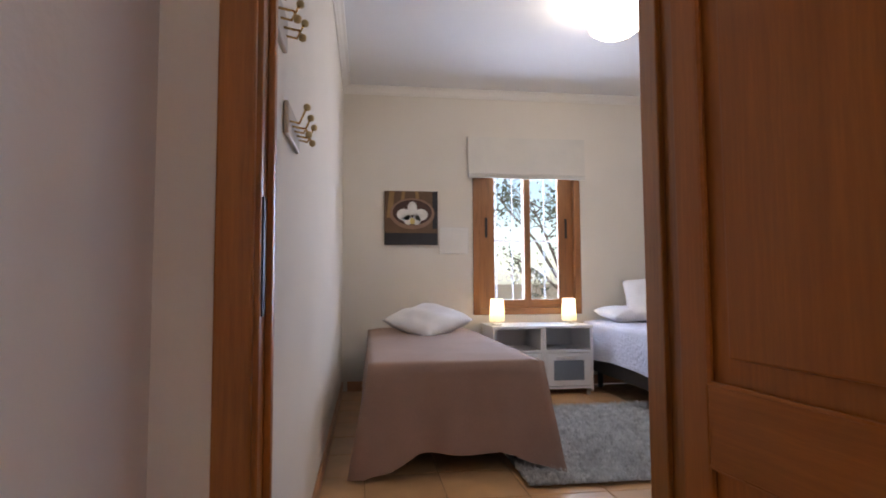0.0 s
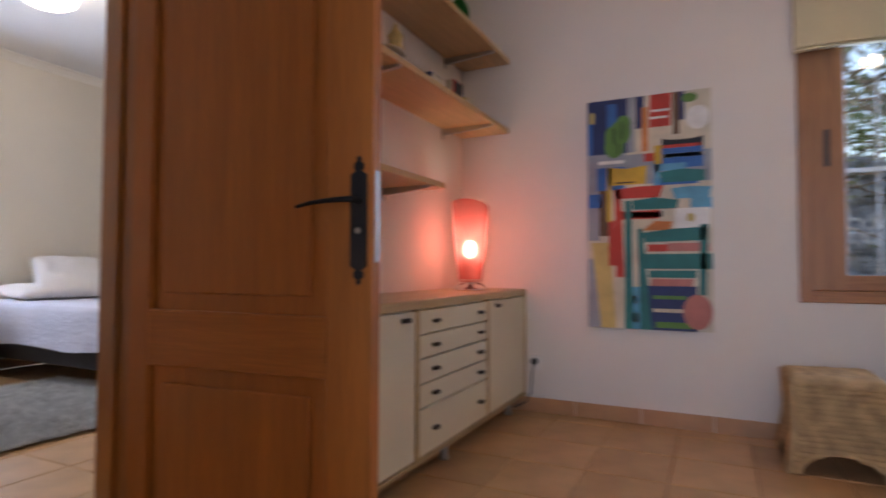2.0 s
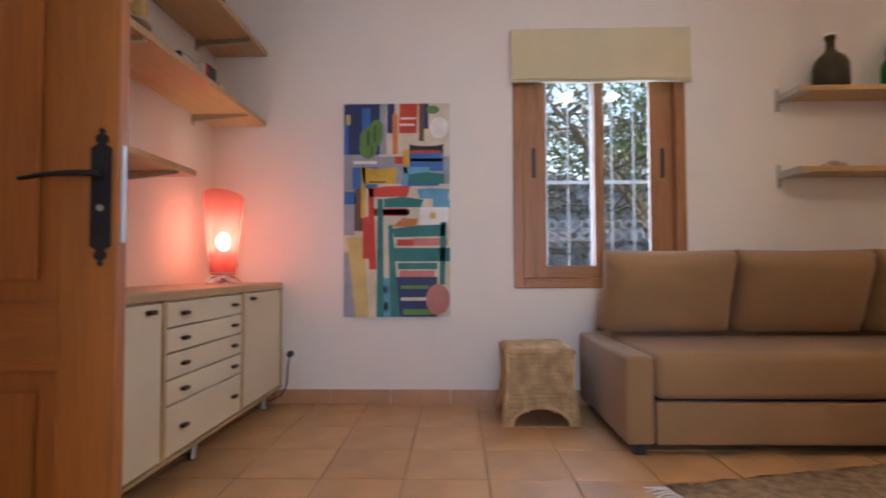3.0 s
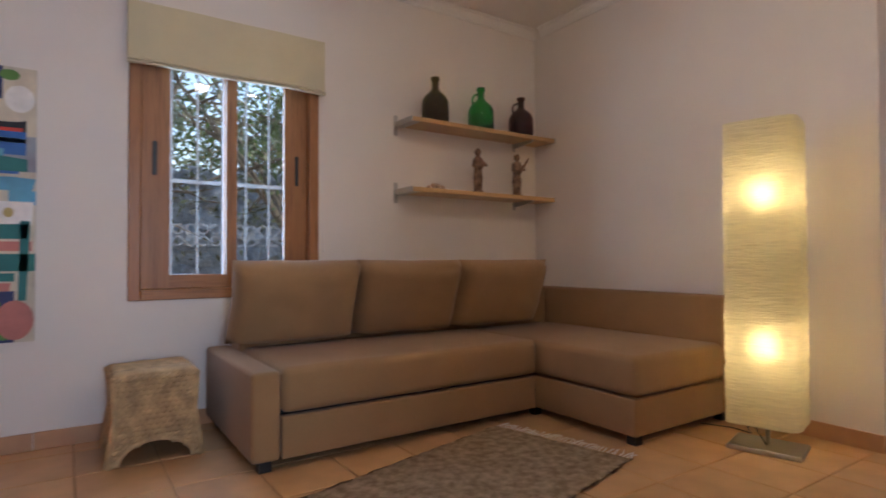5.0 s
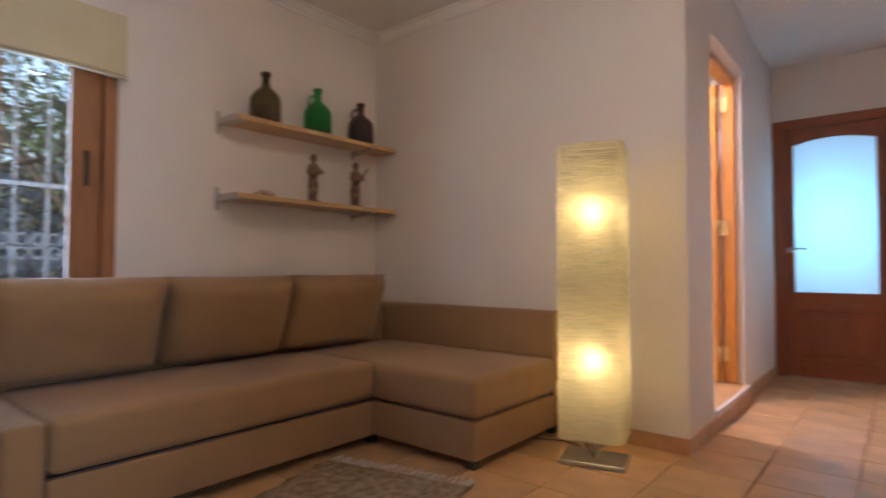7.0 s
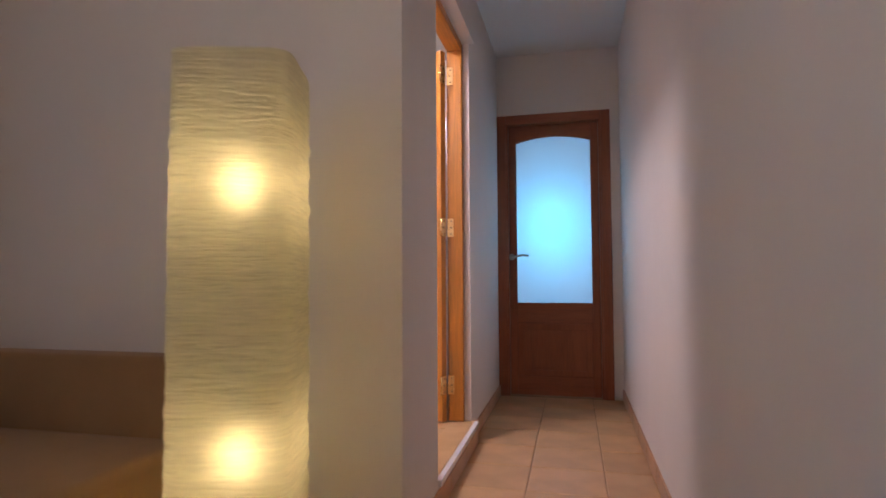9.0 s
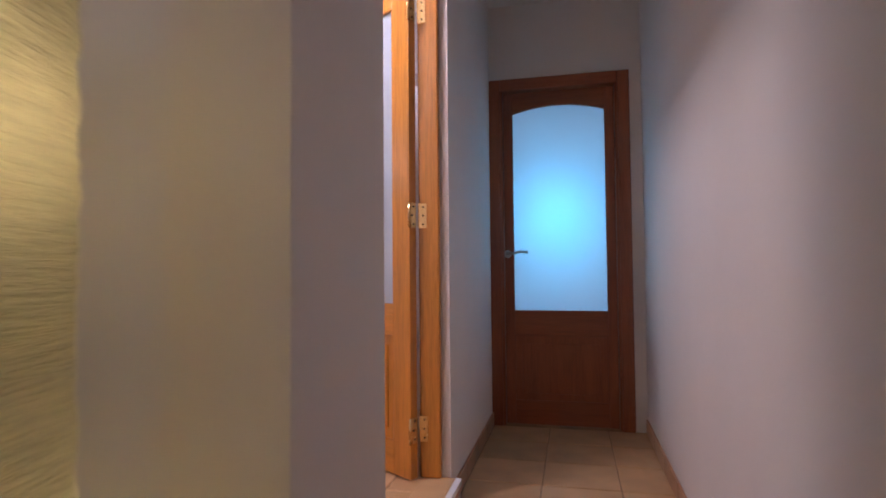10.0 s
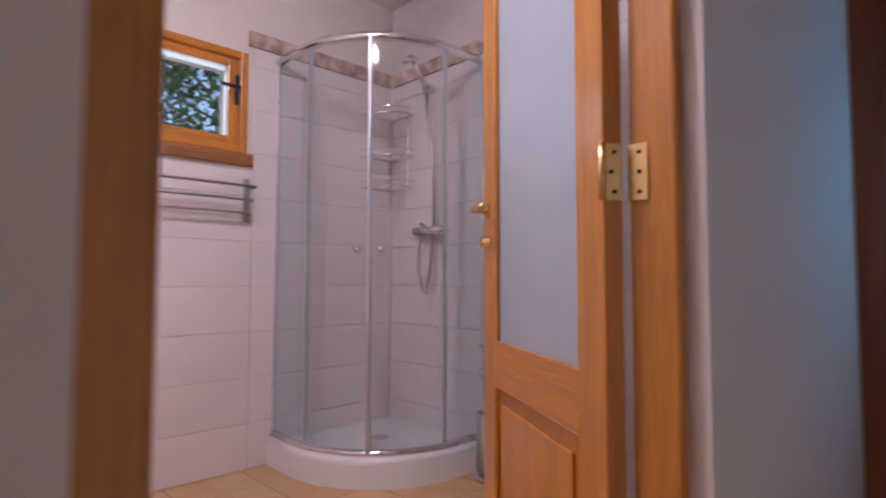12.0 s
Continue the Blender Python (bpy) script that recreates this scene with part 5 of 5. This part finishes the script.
op = thing("canvas_picture", "square print of a white orchid in a wooden bowl", "picture", (0.866, 4.838, 1.175))
part("canvas", box(0, 0.44, -0.025, 0, 0, 0.445, 0.002, 1), INKS["brown"], op, "stretched canvas with a printed picture")


def lay2(k):
    return Matrix.Translation((0, -0.0254 - 0.0004 * k, 0)) @ Matrix.Diagonal((0.44, 1, 0.445, 1))


flat_shapes("print", op, [rect(0.04, 0.5, 0.14, 1.0, 0.05), rect(0.30, 0.78, 0.36, 1.0, 0.03), rect(0.60, 0.8, 0.66, 1.0, -0.03)], ink("print_bark", (0.30, 0.17, 0.06)), lay2(1))
flat_shapes("print", op, [rect(0.0, 0.0, 1.0, 0.22), rect(0.9, 0.3, 1.0, 1.0)], INKS["dark"], lay2(1))
flat_shapes("print", op, [ring(0.52, 0.58, 0.42, 0.29)], ink("print_rim", (0.26, 0.15, 0.10)), lay2(2))
flat_shapes("print", op, [ring(0.52, 0.60, 0.37, 0.235)], ink("print_bowl", (0.06, 0.025, 0.018)), lay2(3))
flat_shapes("print", op, [ring(0.36, 0.56, 0.13, 0.11), ring(0.68, 0.56, 0.13, 0.11), ring(0.52, 0.68, 0.09, 0.13), ring(0.44, 0.46, 0.08, 0.09), ring(0.60, 0.46, 0.08, 0.09)], INKS["white"], Matrix.Translation((0, -0.0272, 0)) @ Matrix.Diagonal((0.44, 1, 0.445, 1)))
flat_shapes("print", op, [ring(0.52, 0.44, 0.05, 0.06)], INKS["sand"], lay2(6))

hb = thing("fuse_box", "flat white wall box beside the picture", "wall box", (1.322, 4.839, 1.10))
part("cover", box(0, 0.245, -0.012, 0, 0, 0.225, 0.003, 2), PLASTIC, hb)
part("lid", box(0.004, 0.241, -0.015, -0.011, 0.004, 0.195, 0.002, 1), PLASTIC, hb)


PALE_BOARD = mat("pale_board", (0.46, 0.42, 0.36), 0.5)
IVORY = mat("ivory_knob", (0.62, 0.48, 0.24), 0.4)


def coat_rack(z0, y0, label):
    r = thing("coat_rack", label, "coat rack", (0.531, y0, z0))
    part("board", box(0, 0.012, -0.11, 0.11, -0.040, 0.040, 0.004, 2), PALE_BOARD, r)
    for i in range(5):
        y, up = -0.09 + 0.045 * i, i % 2 == 0
        e = 0.035 if up else -0.02
        hk = part("hook", tube([(0.010, y, -0.005), (0.035, y, -0.010), (0.044, y + 0.006, e * 0.4), (0.050, y + 0.016, e)], 0.0028, 6), BRASS, r, "bent brass hook", True)
        part("hook_knob", lathe([(0.002, -0.009), (0.008, -0.006), (0.009, 0.003), (0.006, 0.007), (0.002, 0.009)], 10, (0.051, y + 0.017, e)), IVORY, hk, smooth=True)


coat_rack(1.25, 1.70, "pale coat rack with small brass hooks on the wall")
coat_rack(1.43, 1.455, "pale coat rack with small brass hooks, higher up")

rb = thing("shaggy_rug", "thick grey shaggy rug on the bedroom floor", "rug", (2.06, 3.27, 0.0))
bm = bmesh.new()
nx, ny = 40, 50
g = [[bm.verts.new((-0.66 + 1.32 * i / nx + 0.01 * noise.noise(Vector((i * 1.3, j * 0.9, 1))), -0.72 + 1.44 * j / ny + 0.01 * noise.noise(Vector((i, j, 7))), 0.016 + 0.006 * noise.noise(Vector((i * 1.7, j * 1.7, 3))))) for j in range(ny + 1)] for i in range(nx + 1)]
for i in range(nx):
    for j in range(ny):
        bm.faces.new((g[i][j], g[i + 1][j], g[i + 1][j + 1], g[i][j + 1]))
bmesh.ops.solidify(bm, geom=bm.faces[:], thickness=0.012)
part("backing", bm, PILE, rb, smooth=True)
rngp = np.random.default_rng(3)
N = 26000
base = np.stack([rngp.uniform(-0.66, 0.66, N), rngp.uniform(-0.72, 0.72, N), np.full(N, 0.014)], 1)
ang = rngp.uniform(0, 6.283, N)
side = np.stack([np.cos(ang), np.sin(ang), np.zeros(N)], 1) * 0.0035
tip = base + np.stack([rngp.normal(0, 0.012, N), rngp.normal(0, 0.012, N), rngp.uniform(0.012, 0.030, N)], 1)
vs = np.stack([base - side, base + side, tip], 1).reshape(-1, 3)
me = bpy.data.meshes.new("pile")
me.from_pydata(vs.tolist(), [], np.arange(3 * N).reshape(-1, 3).tolist())
me.materials.append(mat("pile_tuft", (0.62, 0.62, 0.60), 0.95, var=0.35, scale=25))
pile = new("pile", me)
pile.parent = rb
tagged(pile, "long grey pile", kind="stuff")

# ---- bathroom things ----
sheet("ceiling_bathroom", 1.385, 3.39, -5.59, -3.32, H - 0.05, H + 0.05, CEIL, "white bathroom ceiling", "ceiling")
bcl = thing("ceiling_lamp", "flat round white bathroom ceiling lamp, lit", "lamp", (1.92, -3.95, H - 0.05))
part("shade", lathe([(0.15, 0), (0.15, -0.04), (0.12, -0.065), (0.03, -0.075)], 28), glow("opal_disc", (0.97, 0.86, 1.0), 105.0), bcl, "glowing opal shade", True)
# painted wall lining over the tiles
CX, CY = 3.384, -5.585
tray = thing("shower", "quadrant shower cubicle with chrome rails and glass doors", "shower", (CX, CY, BZ))
R0, SQ = 0.52, 0.73


def quad(r, inset=0.0, n=20):
    """The outline of the quadrant from the east wall to the south wall, seen from its inner corner (0, 0)."""
    c = -(SQ - R0)
    pts = [(-0.0, SQ - inset)]
    for i in range(n + 1):
        a = radians(90 + 90 * i / n)
        pts.append((c + (R0 - inset) * math.cos(a), -c + (R0 - inset) * math.sin(a)))
    pts.append((-(SQ - inset), 0.0))
    return pts


def shelled(outline, z0, z1, inner=True):
    bm = bmesh.new()
    a = [bm.verts.new((x, y, z0)) for x, y in outline] + [bm.verts.new((0, 0, z0))]
    b = [bm.verts.new((x, y, z1)) for x, y in outline] + [bm.verts.new((0, 0, z1))]
    bm.faces.new(a), bm.faces.new(b)
    for i in range(len(a)):
        j = (i + 1) % len(a)
        bm.faces.new((a[i], a[j], b[j], b[i]))
    return bm


part("tray", shelled(quad(0), 0, 0.10), SHADOW_WHITE, tray, "white enamel shower tray")
lip = [(x, y, 0.115) for x, y in quad(0, 0.03)]
part("tray_lip", tube([(x, y, 0.105) for x, y in quad(0, 0.025)], 0.022, 8), SHADOW_WHITE, tray, smooth=True)
part("drain", lathe([(0.045, 0.101), (0.045, 0.106), (0.02, 0.108)], 20, (-0.3, 0.3, 0)), CHROME, tray)


def rail_of(z, r):
    return tube([(x, y, z) for x, y in quad(0, 0.035)], r, 10)


part("bottom_rail", rail_of(0.135, 0.018), CHROME, tray, "curved chrome rail", True)
part("top_rail", rail_of(1.905, 0.020), CHROME, tray, "curved chrome rail", True)


def glass_wall(outline, z0, z1):
    bm = bmesh.new()
    a = [bm.verts.new((x, y, z0)) for x, y in outline]
    b = [bm.verts.new((x, y, z1)) for x, y in outline]
    for i in range(len(a) - 1):
        bm.faces.new((a[i], a[i + 1], b[i + 1], b[i]))
    return bm


Q = quad(0, 0.035, 20)
Q2 = quad(0, 0.022, 20)
for nm, o in (("side_pane", Q[0:3]), ("door_pane", Q2[2:12]), ("door_pane", Q2[11:21]), ("side_pane", Q[20:])):
    gp = part(nm, glass_wall(o, 0.15, 1.895), SHOWER_GLASS, tray, "clear curved shower glass", True)
    gp.visible_shadow = False
for k in (0, 3, 20, 22):
    x, y = Q[min(k, len(Q) - 1)]
    part("post", box(x - 0.008, x + 0.008, y - 0.008, y + 0.008, 0.14, 1.90, 0.003, 2), ALU, tray)
x, y = Q2[11]
for o in (-0.012, 0.012):
    part("seal", box(x + o * 0.7 - 0.008, x + o * 0.7 + 0.008, y - o * 0.7 - 0.008, y - o * 0.7 + 0.008, 0.14, 1.895, 0.003, 1), ALU, tray, "grey magnetic door seal")
for s in (-1, 1):
    px, py = x + s * 0.036, y + s * 0.036
    part("knob", tube([(px + 0.02, py - 0.02, 0.98), (px - 0.03, py + 0.03, 0.98)], 0.012, 12), CHROME, tray, smooth=True)

mx = thing("shower_mixer", "chrome shower mixer with hose and hand shower", "shower mixer", (3.01, -5.583, 1.215))
part("body", tube([(-0.11, 0.05, 0), (0.11, 0.05, 0)], 0.022, 14), CHROME, mx, smooth=True)
for s in (-0.075, 0.075):
    part("inlet", tube([(s, 0, 0), (s, 0.05, 0)], 0.017, 12), CHROME, mx, smooth=True)
part("lever", tube([(0, 0.06, 0.01), (0, 0.12, 0.035)], 0.010, 8), CHROME, mx)
part("hose", tube([(0.02 + 0.055 * math.sin(a) - 0.02 * a / 6, 0.06, -0.02 - 0.15 * (1 - math.cos(a))) for a in (i * math.pi / 9 for i in range(10))] + [(-0.02, 0.06, -0.20), (-0.045, 0.06, 0.0), (-0.035, 0.055, 0.3), (0.02, 0.05, 0.62), (0.03, 0.045, 0.72)], 0.008, 8), STEEL, mx, "steel shower hose", True)
part("holder", tube([(0.03, 0, 0.75), (0.03, 0.055, 0.75)], 0.022, 12), CHROME, mx, smooth=True)
part("hand_shower", tube([(0.04, 0.04, 0.72), (0.02, 0.08, 0.78), (-0.0, 0.16, 0.84)], 0.013, 10), CHROME, mx, smooth=True)
part("shower_head", turned(lathe([(0.012, -0.02), (0.04, -0.006), (0.042, 0.012), (0.03, 0.014)], 18), pose(-0.005, 0.19, 0.845, 155, 0, 0)), CHROME, mx, smooth=True)

caddy = thing("corner_rack", "chrome wire corner rack with three shelves", "shower rack", (3.383, -5.584, 1.46))
for z in (0.0, 0.17, 0.40):
    pts = [(-0.20 * math.cos(a), 0.20 * math.sin(a), z) for a in (radians(90 * i / 10) for i in range(11))]
    sh = part("basket", tube([(-0.005, 0.005, z)] + pts[::-1] + [(-0.005, 0.005, z)], 0.005, 6), CHROME, caddy)
    part("rim", tube([(a, b, c + 0.035) for a, b, c in pts], 0.004, 6), CHROME, sh)
    for i in (2, 4, 6, 8):
        part("wire", tube([(-0.005, 0.005, z), pts[i]], 0.003, 5), CHROME, sh)
for a, b in ((-0.006, 0.15), (-0.15, 0.006)):
    part("upright", tube([(a, b, -0.09), (a, b, 0.46)], 0.004, 6), CHROME, caddy)

tr = thing("towel_rack", "steel towel rack with three bars under the window", "towel rack", (3.383, -4.735, 1.235))
part("wall_plate", box(-0.016, 0, -0.012, 0.016, -0.005, 0.19, 0.004, 2), STEEL, tr)
part("wall_plate", box(-0.016, 0, 0.62, 0.648, -0.005, 0.19, 0.004, 2), STEEL, tr)
for i, z in enumerate((0.028, 0.085, 0.142)):
    d = 0.05 + 0.028 * i
    part("bar", tube([(-0.01, 0.0, z), (-d, 0.0, z), (-d, 0.635, z), (-0.01, 0.635, z)], 0.006, 8), STEEL, tr, smooth=True)

ts = thing("toilet_roll_stand", "chrome toilet-roll and brush stand on the bathroom floor", "stand", (2.54, -5.49, BZ))
part("foot", lathe([(0.09, 0), (0.09, 0.015), (0.085, 0.02), (0.01, 0.022)], 28), CHROME, ts, smooth=True)
part("pole", tube([(-0.06, 0, 0.02), (-0.06, 0, 0.66), (-0.045, 0, 0.70), (0.0, 0, 0.72), (0.045, 0, 0.70), (0.06, 0, 0.66)], 0.008, 8), CHROME, ts, smooth=True)
part("roll_arm", tube([(-0.06, 0, 0.56), (0.08, 0, 0.56)], 0.007, 8), CHROME, ts)
part("ring", lathe([(0.055, 0.43), (0.058, 0.43), (0.058, 0.47), (0.055, 0.47)], 24), CHROME, ts, smooth=True)
part("brush_cup", lathe([(0.045, 0.03), (0.048, 0.04), (0.048, 0.28), (0.044, 0.28), (0.043, 0.05)], 24, (0.02, 0.02, 0)), STEEL, ts, "steel brush holder", True)
part("brush_handle", tube([(0.02, 0.02, 0.25), (0.02, 0.02, 0.40)], 0.008, 10), CHROME, ts, smooth=True)

# ---- outside ----
gm = bmesh.new()
G = [[gm.verts.new((x, y, -0.25 + (0.0 if max(abs(x), abs(y)) < 12 else 0.3 * noise.noise(Vector((x * 0.03, y * 0.03, 0)))))) for y in (-900, -200, -60, -20, -8, 0, 8, 14, 30, 90, 900)] for x in (-900, -200, -60, -20, -8, 0, 5, 8, 14, 30, 90, 900)]
for a, b in zip(G, G[1:]):
    for i in range(len(a) - 1):
        gm.faces.new((a[i], a[i + 1], b[i + 1], b[i]))
tagged(part("ground", gm, SOIL), "dry stony garden soil", "ground", kind="structure")


def stone_wall(label, p, q, h, n, rows, seed):
    """A dry wall of single rough stones from p to q."""
    root = thing("stone_wall", label, "garden wall", (*p, -0.25))
    d = Vector((q[0] - p[0], q[1] - p[1], 0))
    u = d.normalized()
    v = Vector((-u.y, u.x, 0))
    rng = random.Random(seed)
    metas = []
    for k in range(5):
        bm = bmesh.new()
        bmesh.ops.create_icosphere(bm, subdivisions=1, radius=1.0)
        for w in bm.verts:
            w.co *= 1 + 0.30 * noise.noise(w.co * 1.4 + Vector((k * 9, 0, 0)))
            w.co = Vector([max(-0.82, min(0.82, c)) for c in w.co])
        ob = part("stone", bm, STONE, root)
        metas.append(ob.data)
        ob.matrix_basis = pose(*(u * (d.length * (k + 0.5) / 5)), 0, 0, 40 * k) @ Matrix.Diagonal((0.2, 0.2, 0.16, 1))
    core = part("core", turned(box(0, d.length, -0.16, 0.16, 0, h - 0.1), Matrix.Rotation(math.atan2(u.y, u.x), 4, "Z")), STONE, root)
    for r in range(rows):
        for i in range(n):
            ob = new("stone", metas[rng.randrange(5)])
            ob.parent = root
            s = d.length / n
            c = u * (s * (i + 0.5 * (r % 2) + rng.uniform(-0.15, 0.15))) + v * rng.uniform(0.10, 0.17) * rng.choice((1, 1)) + Vector((0, 0, h * (r + 0.5) / rows + rng.uniform(-0.02, 0.02)))
            ob.matrix_basis = Matrix.Translation(c) @ pose(0, 0, 0, rng.uniform(-25, 25), rng.uniform(-25, 25), rng.uniform(0, 360)) @ Matrix.Diagonal((s * rng.uniform(0.55, 0.75), s * rng.uniform(0.5, 0.7), h / rows * rng.uniform(0.62, 0.80), 1))


stone_wall("dry field-stone garden wall behind the house", (6.6, -6.2), (6.6, 2.4), 2.05, 26, 10, 2)


def tree(label, loc, h, spread, leaves, seed, material, leaf=0.05):
    t = thing("tree", label, "tree", loc)
    rng = random.Random(seed)
    nr = np.random.default_rng(seed)
    bm, tips = bmesh.new(), []
    fork = h * 0.25
    tube([(0, 0, 0), (0.05, 0.02, fork * 0.5), (0.02, -0.03, fork)], 0.11, 9, bm, 0.08)
    for i in range(9):
        a = 2 * math.pi * i / 9 + rng.uniform(-0.3, 0.3)
        e = spread * rng.uniform(0.5, 1.0)
        z1 = h * rng.uniform(0.5, 0.95)
        mid = Vector((math.cos(a) * e * 0.5, math.sin(a) * e * 0.5, fork + (z1 - fork) * 0.55 + rng.uniform(-0.1, 0.1)))
        end = Vector((math.cos(a) * e, math.sin(a) * e, z1))
        tube([(0.02, -0.03, fork * 0.95), mid * 0.5 + Vector((0, 0, fork * 0.5)), mid, end], 0.05, 6, bm, 0.012)
        for k in range(7):
            b = mid.lerp(end, rng.uniform(0, 1))
            f = b + Vector((rng.uniform(-1, 1), rng.uniform(-1, 1), rng.uniform(-0.6, 0.9))) * spread * 0.42
            tube([b, b.lerp(f, 0.5) + Vector((0, 0, rng.uniform(-0.08, 0.08))), f], 0.016, 5, bm, 0.004)
            tips += [b.lerp(f, s) for s in (0.45, 0.75, 1.0)]
    part("trunk", bm, BARK, t, "branching trunk", True)
    tips = np.array(tips)
    c = tips[nr.integers(0, len(tips), leaves)] + nr.normal(0, 0.13, (leaves, 3))
    u = nr.normal(0, 1, (leaves, 3))
    u /= np.linalg.norm(u, axis=1)[:, None]
    w = np.cross(u, nr.normal(0, 1, (leaves, 3)))
    w /= np.linalg.norm(w, axis=1)[:, None]
    s = leaf * nr.uniform(0.6, 1.3, (leaves, 1))
    vs = np.stack([c - u * s, c + w * s * 0.4, c + u * s, c - w * s * 0.4], 1).reshape(-1, 3)
    me = bpy.data.meshes.new("crown")
    me.from_pydata(vs.tolist(), [], np.arange(4 * leaves).reshape(-1, 4).tolist())
    me.materials.append(material)
    cr = new("crown", me)
    cr.parent = t
    tagged(cr, "loose crown of small leaves", kind="stuff")
    return t


tree("olive tree with bare low branches behind the garden wall", (7.6, -1.8, -0.25), 4.2, 2.3, 4200, 3, LEAF)
tree("olive tree with bare low branches behind the garden wall", (8.2, 0.8, -0.25), 4.6, 2.4, 4200, 4, LEAF)
tree("leafy tree beyond the garden wall", (9.5, -4.2, -0.25), 5.2, 2.8, 9000, 5, LEAF)
tree("thin-leaved tree with many bare twigs close to the house", (5.5, -2.3, -0.25), 3.4, 1.5, 2200, 6, LEAF_GREY, 0.035)
tree("thin-leaved tree with many bare twigs close to the house", (5.7, -0.4, -0.25), 3.3, 1.4, 1800, 16, LEAF_GREY, 0.035)
tree("leafy tree near the bathroom window", (6.0, -4.8, -0.25), 3.6, 1.6, 7000, 9, LEAF)
tree("pale olive tree beyond the bedroom window", (4.6, 10.5, -0.25), 3.0, 1.6, 2600, 8, LEAF_GREY)

# ---- floor and wall pieces ----
rngt = random.Random(11)
tiles(floor, 0.39, 3.39, -5.76, 1.20, 0.331, 0.304, 2.925, 0.0, 0.0, TILE, rngt)
tiles(floor_bed, 0.53, 2.6, 1.34, 4.84, 0.331, 0.331, 0.72, 1.5, 0.0, TILE, rngt)
tiles(floor_bath, 1.385, 3.39, -5.59, -3.32, 0.331, 0.331, 1.5, -5.4, BZ, TILE_BATH, rngt)


def wall_tiles(root_label, axis, face, out, a0, a1, z0, z1, w, h, holes=()):
    root = tagged(new("tile_lining"), root_label, "wall tiles", kind="structure")
    share = {}
    z = z0
    while z < z1 - 0.01:
        zt = min(z + h, z1)
        a = a0
        while a < a1 - 0.01:
            b = min(a + w, a1)
            if not any(x0 < (a + b) / 2 < x1 and p0 < (z + zt) / 2 < p1 for x0, x1, p0, p1 in holes):
                key = (round(b - a, 4), round(zt - z, 4))
                if key in share:
                    ob = new("tile", share[key])
                    ob.parent = root
                else:
                    dims = (0, 0.006 * out, 0.0012, b - a - 0.0012, 0.0012, zt - z - 0.0012) if axis == "x" else (0.0012, b - a - 0.0012, 0, 0.006 * out, 0.0012, zt - z - 0.0012)
                    ob = part("tile", box(*dims, 0.0012, 1), WHITE_TILE, root)
                    share[key] = ob.data
                ob.location = (face, a, z) if axis == "x" else (a, face, z)
            a = b
        z = zt
    return root


wall_tiles("large white wall tiles in the bathroom", "x", 3.389, -1, -5.58, -4.765, BZ, 2.05, 0.88, 0.206)
wall_tiles("large white wall tiles in the bathroom", "x", 3.389, -1, -4.765, -3.97, BZ, 1.46, 0.67, 0.206)
wall_tiles("large white wall tiles in the bathroom", "y", -5.589, 1, 1.39, 3.38, BZ, 2.05, 0.40, 0.206)
for nm, b in (("trim", box(3.376, 3.389, -5.58, -4.735, 2.052, 2.125, 0.002, 1)), ("trim", box(1.39, 3.376, -5.589, -5.576, 2.052, 2.125, 0.002, 1))):
    tagged(part(nm, b, BAND), "marbled brown tile band above the white tiles", "tile band", kind="structure")
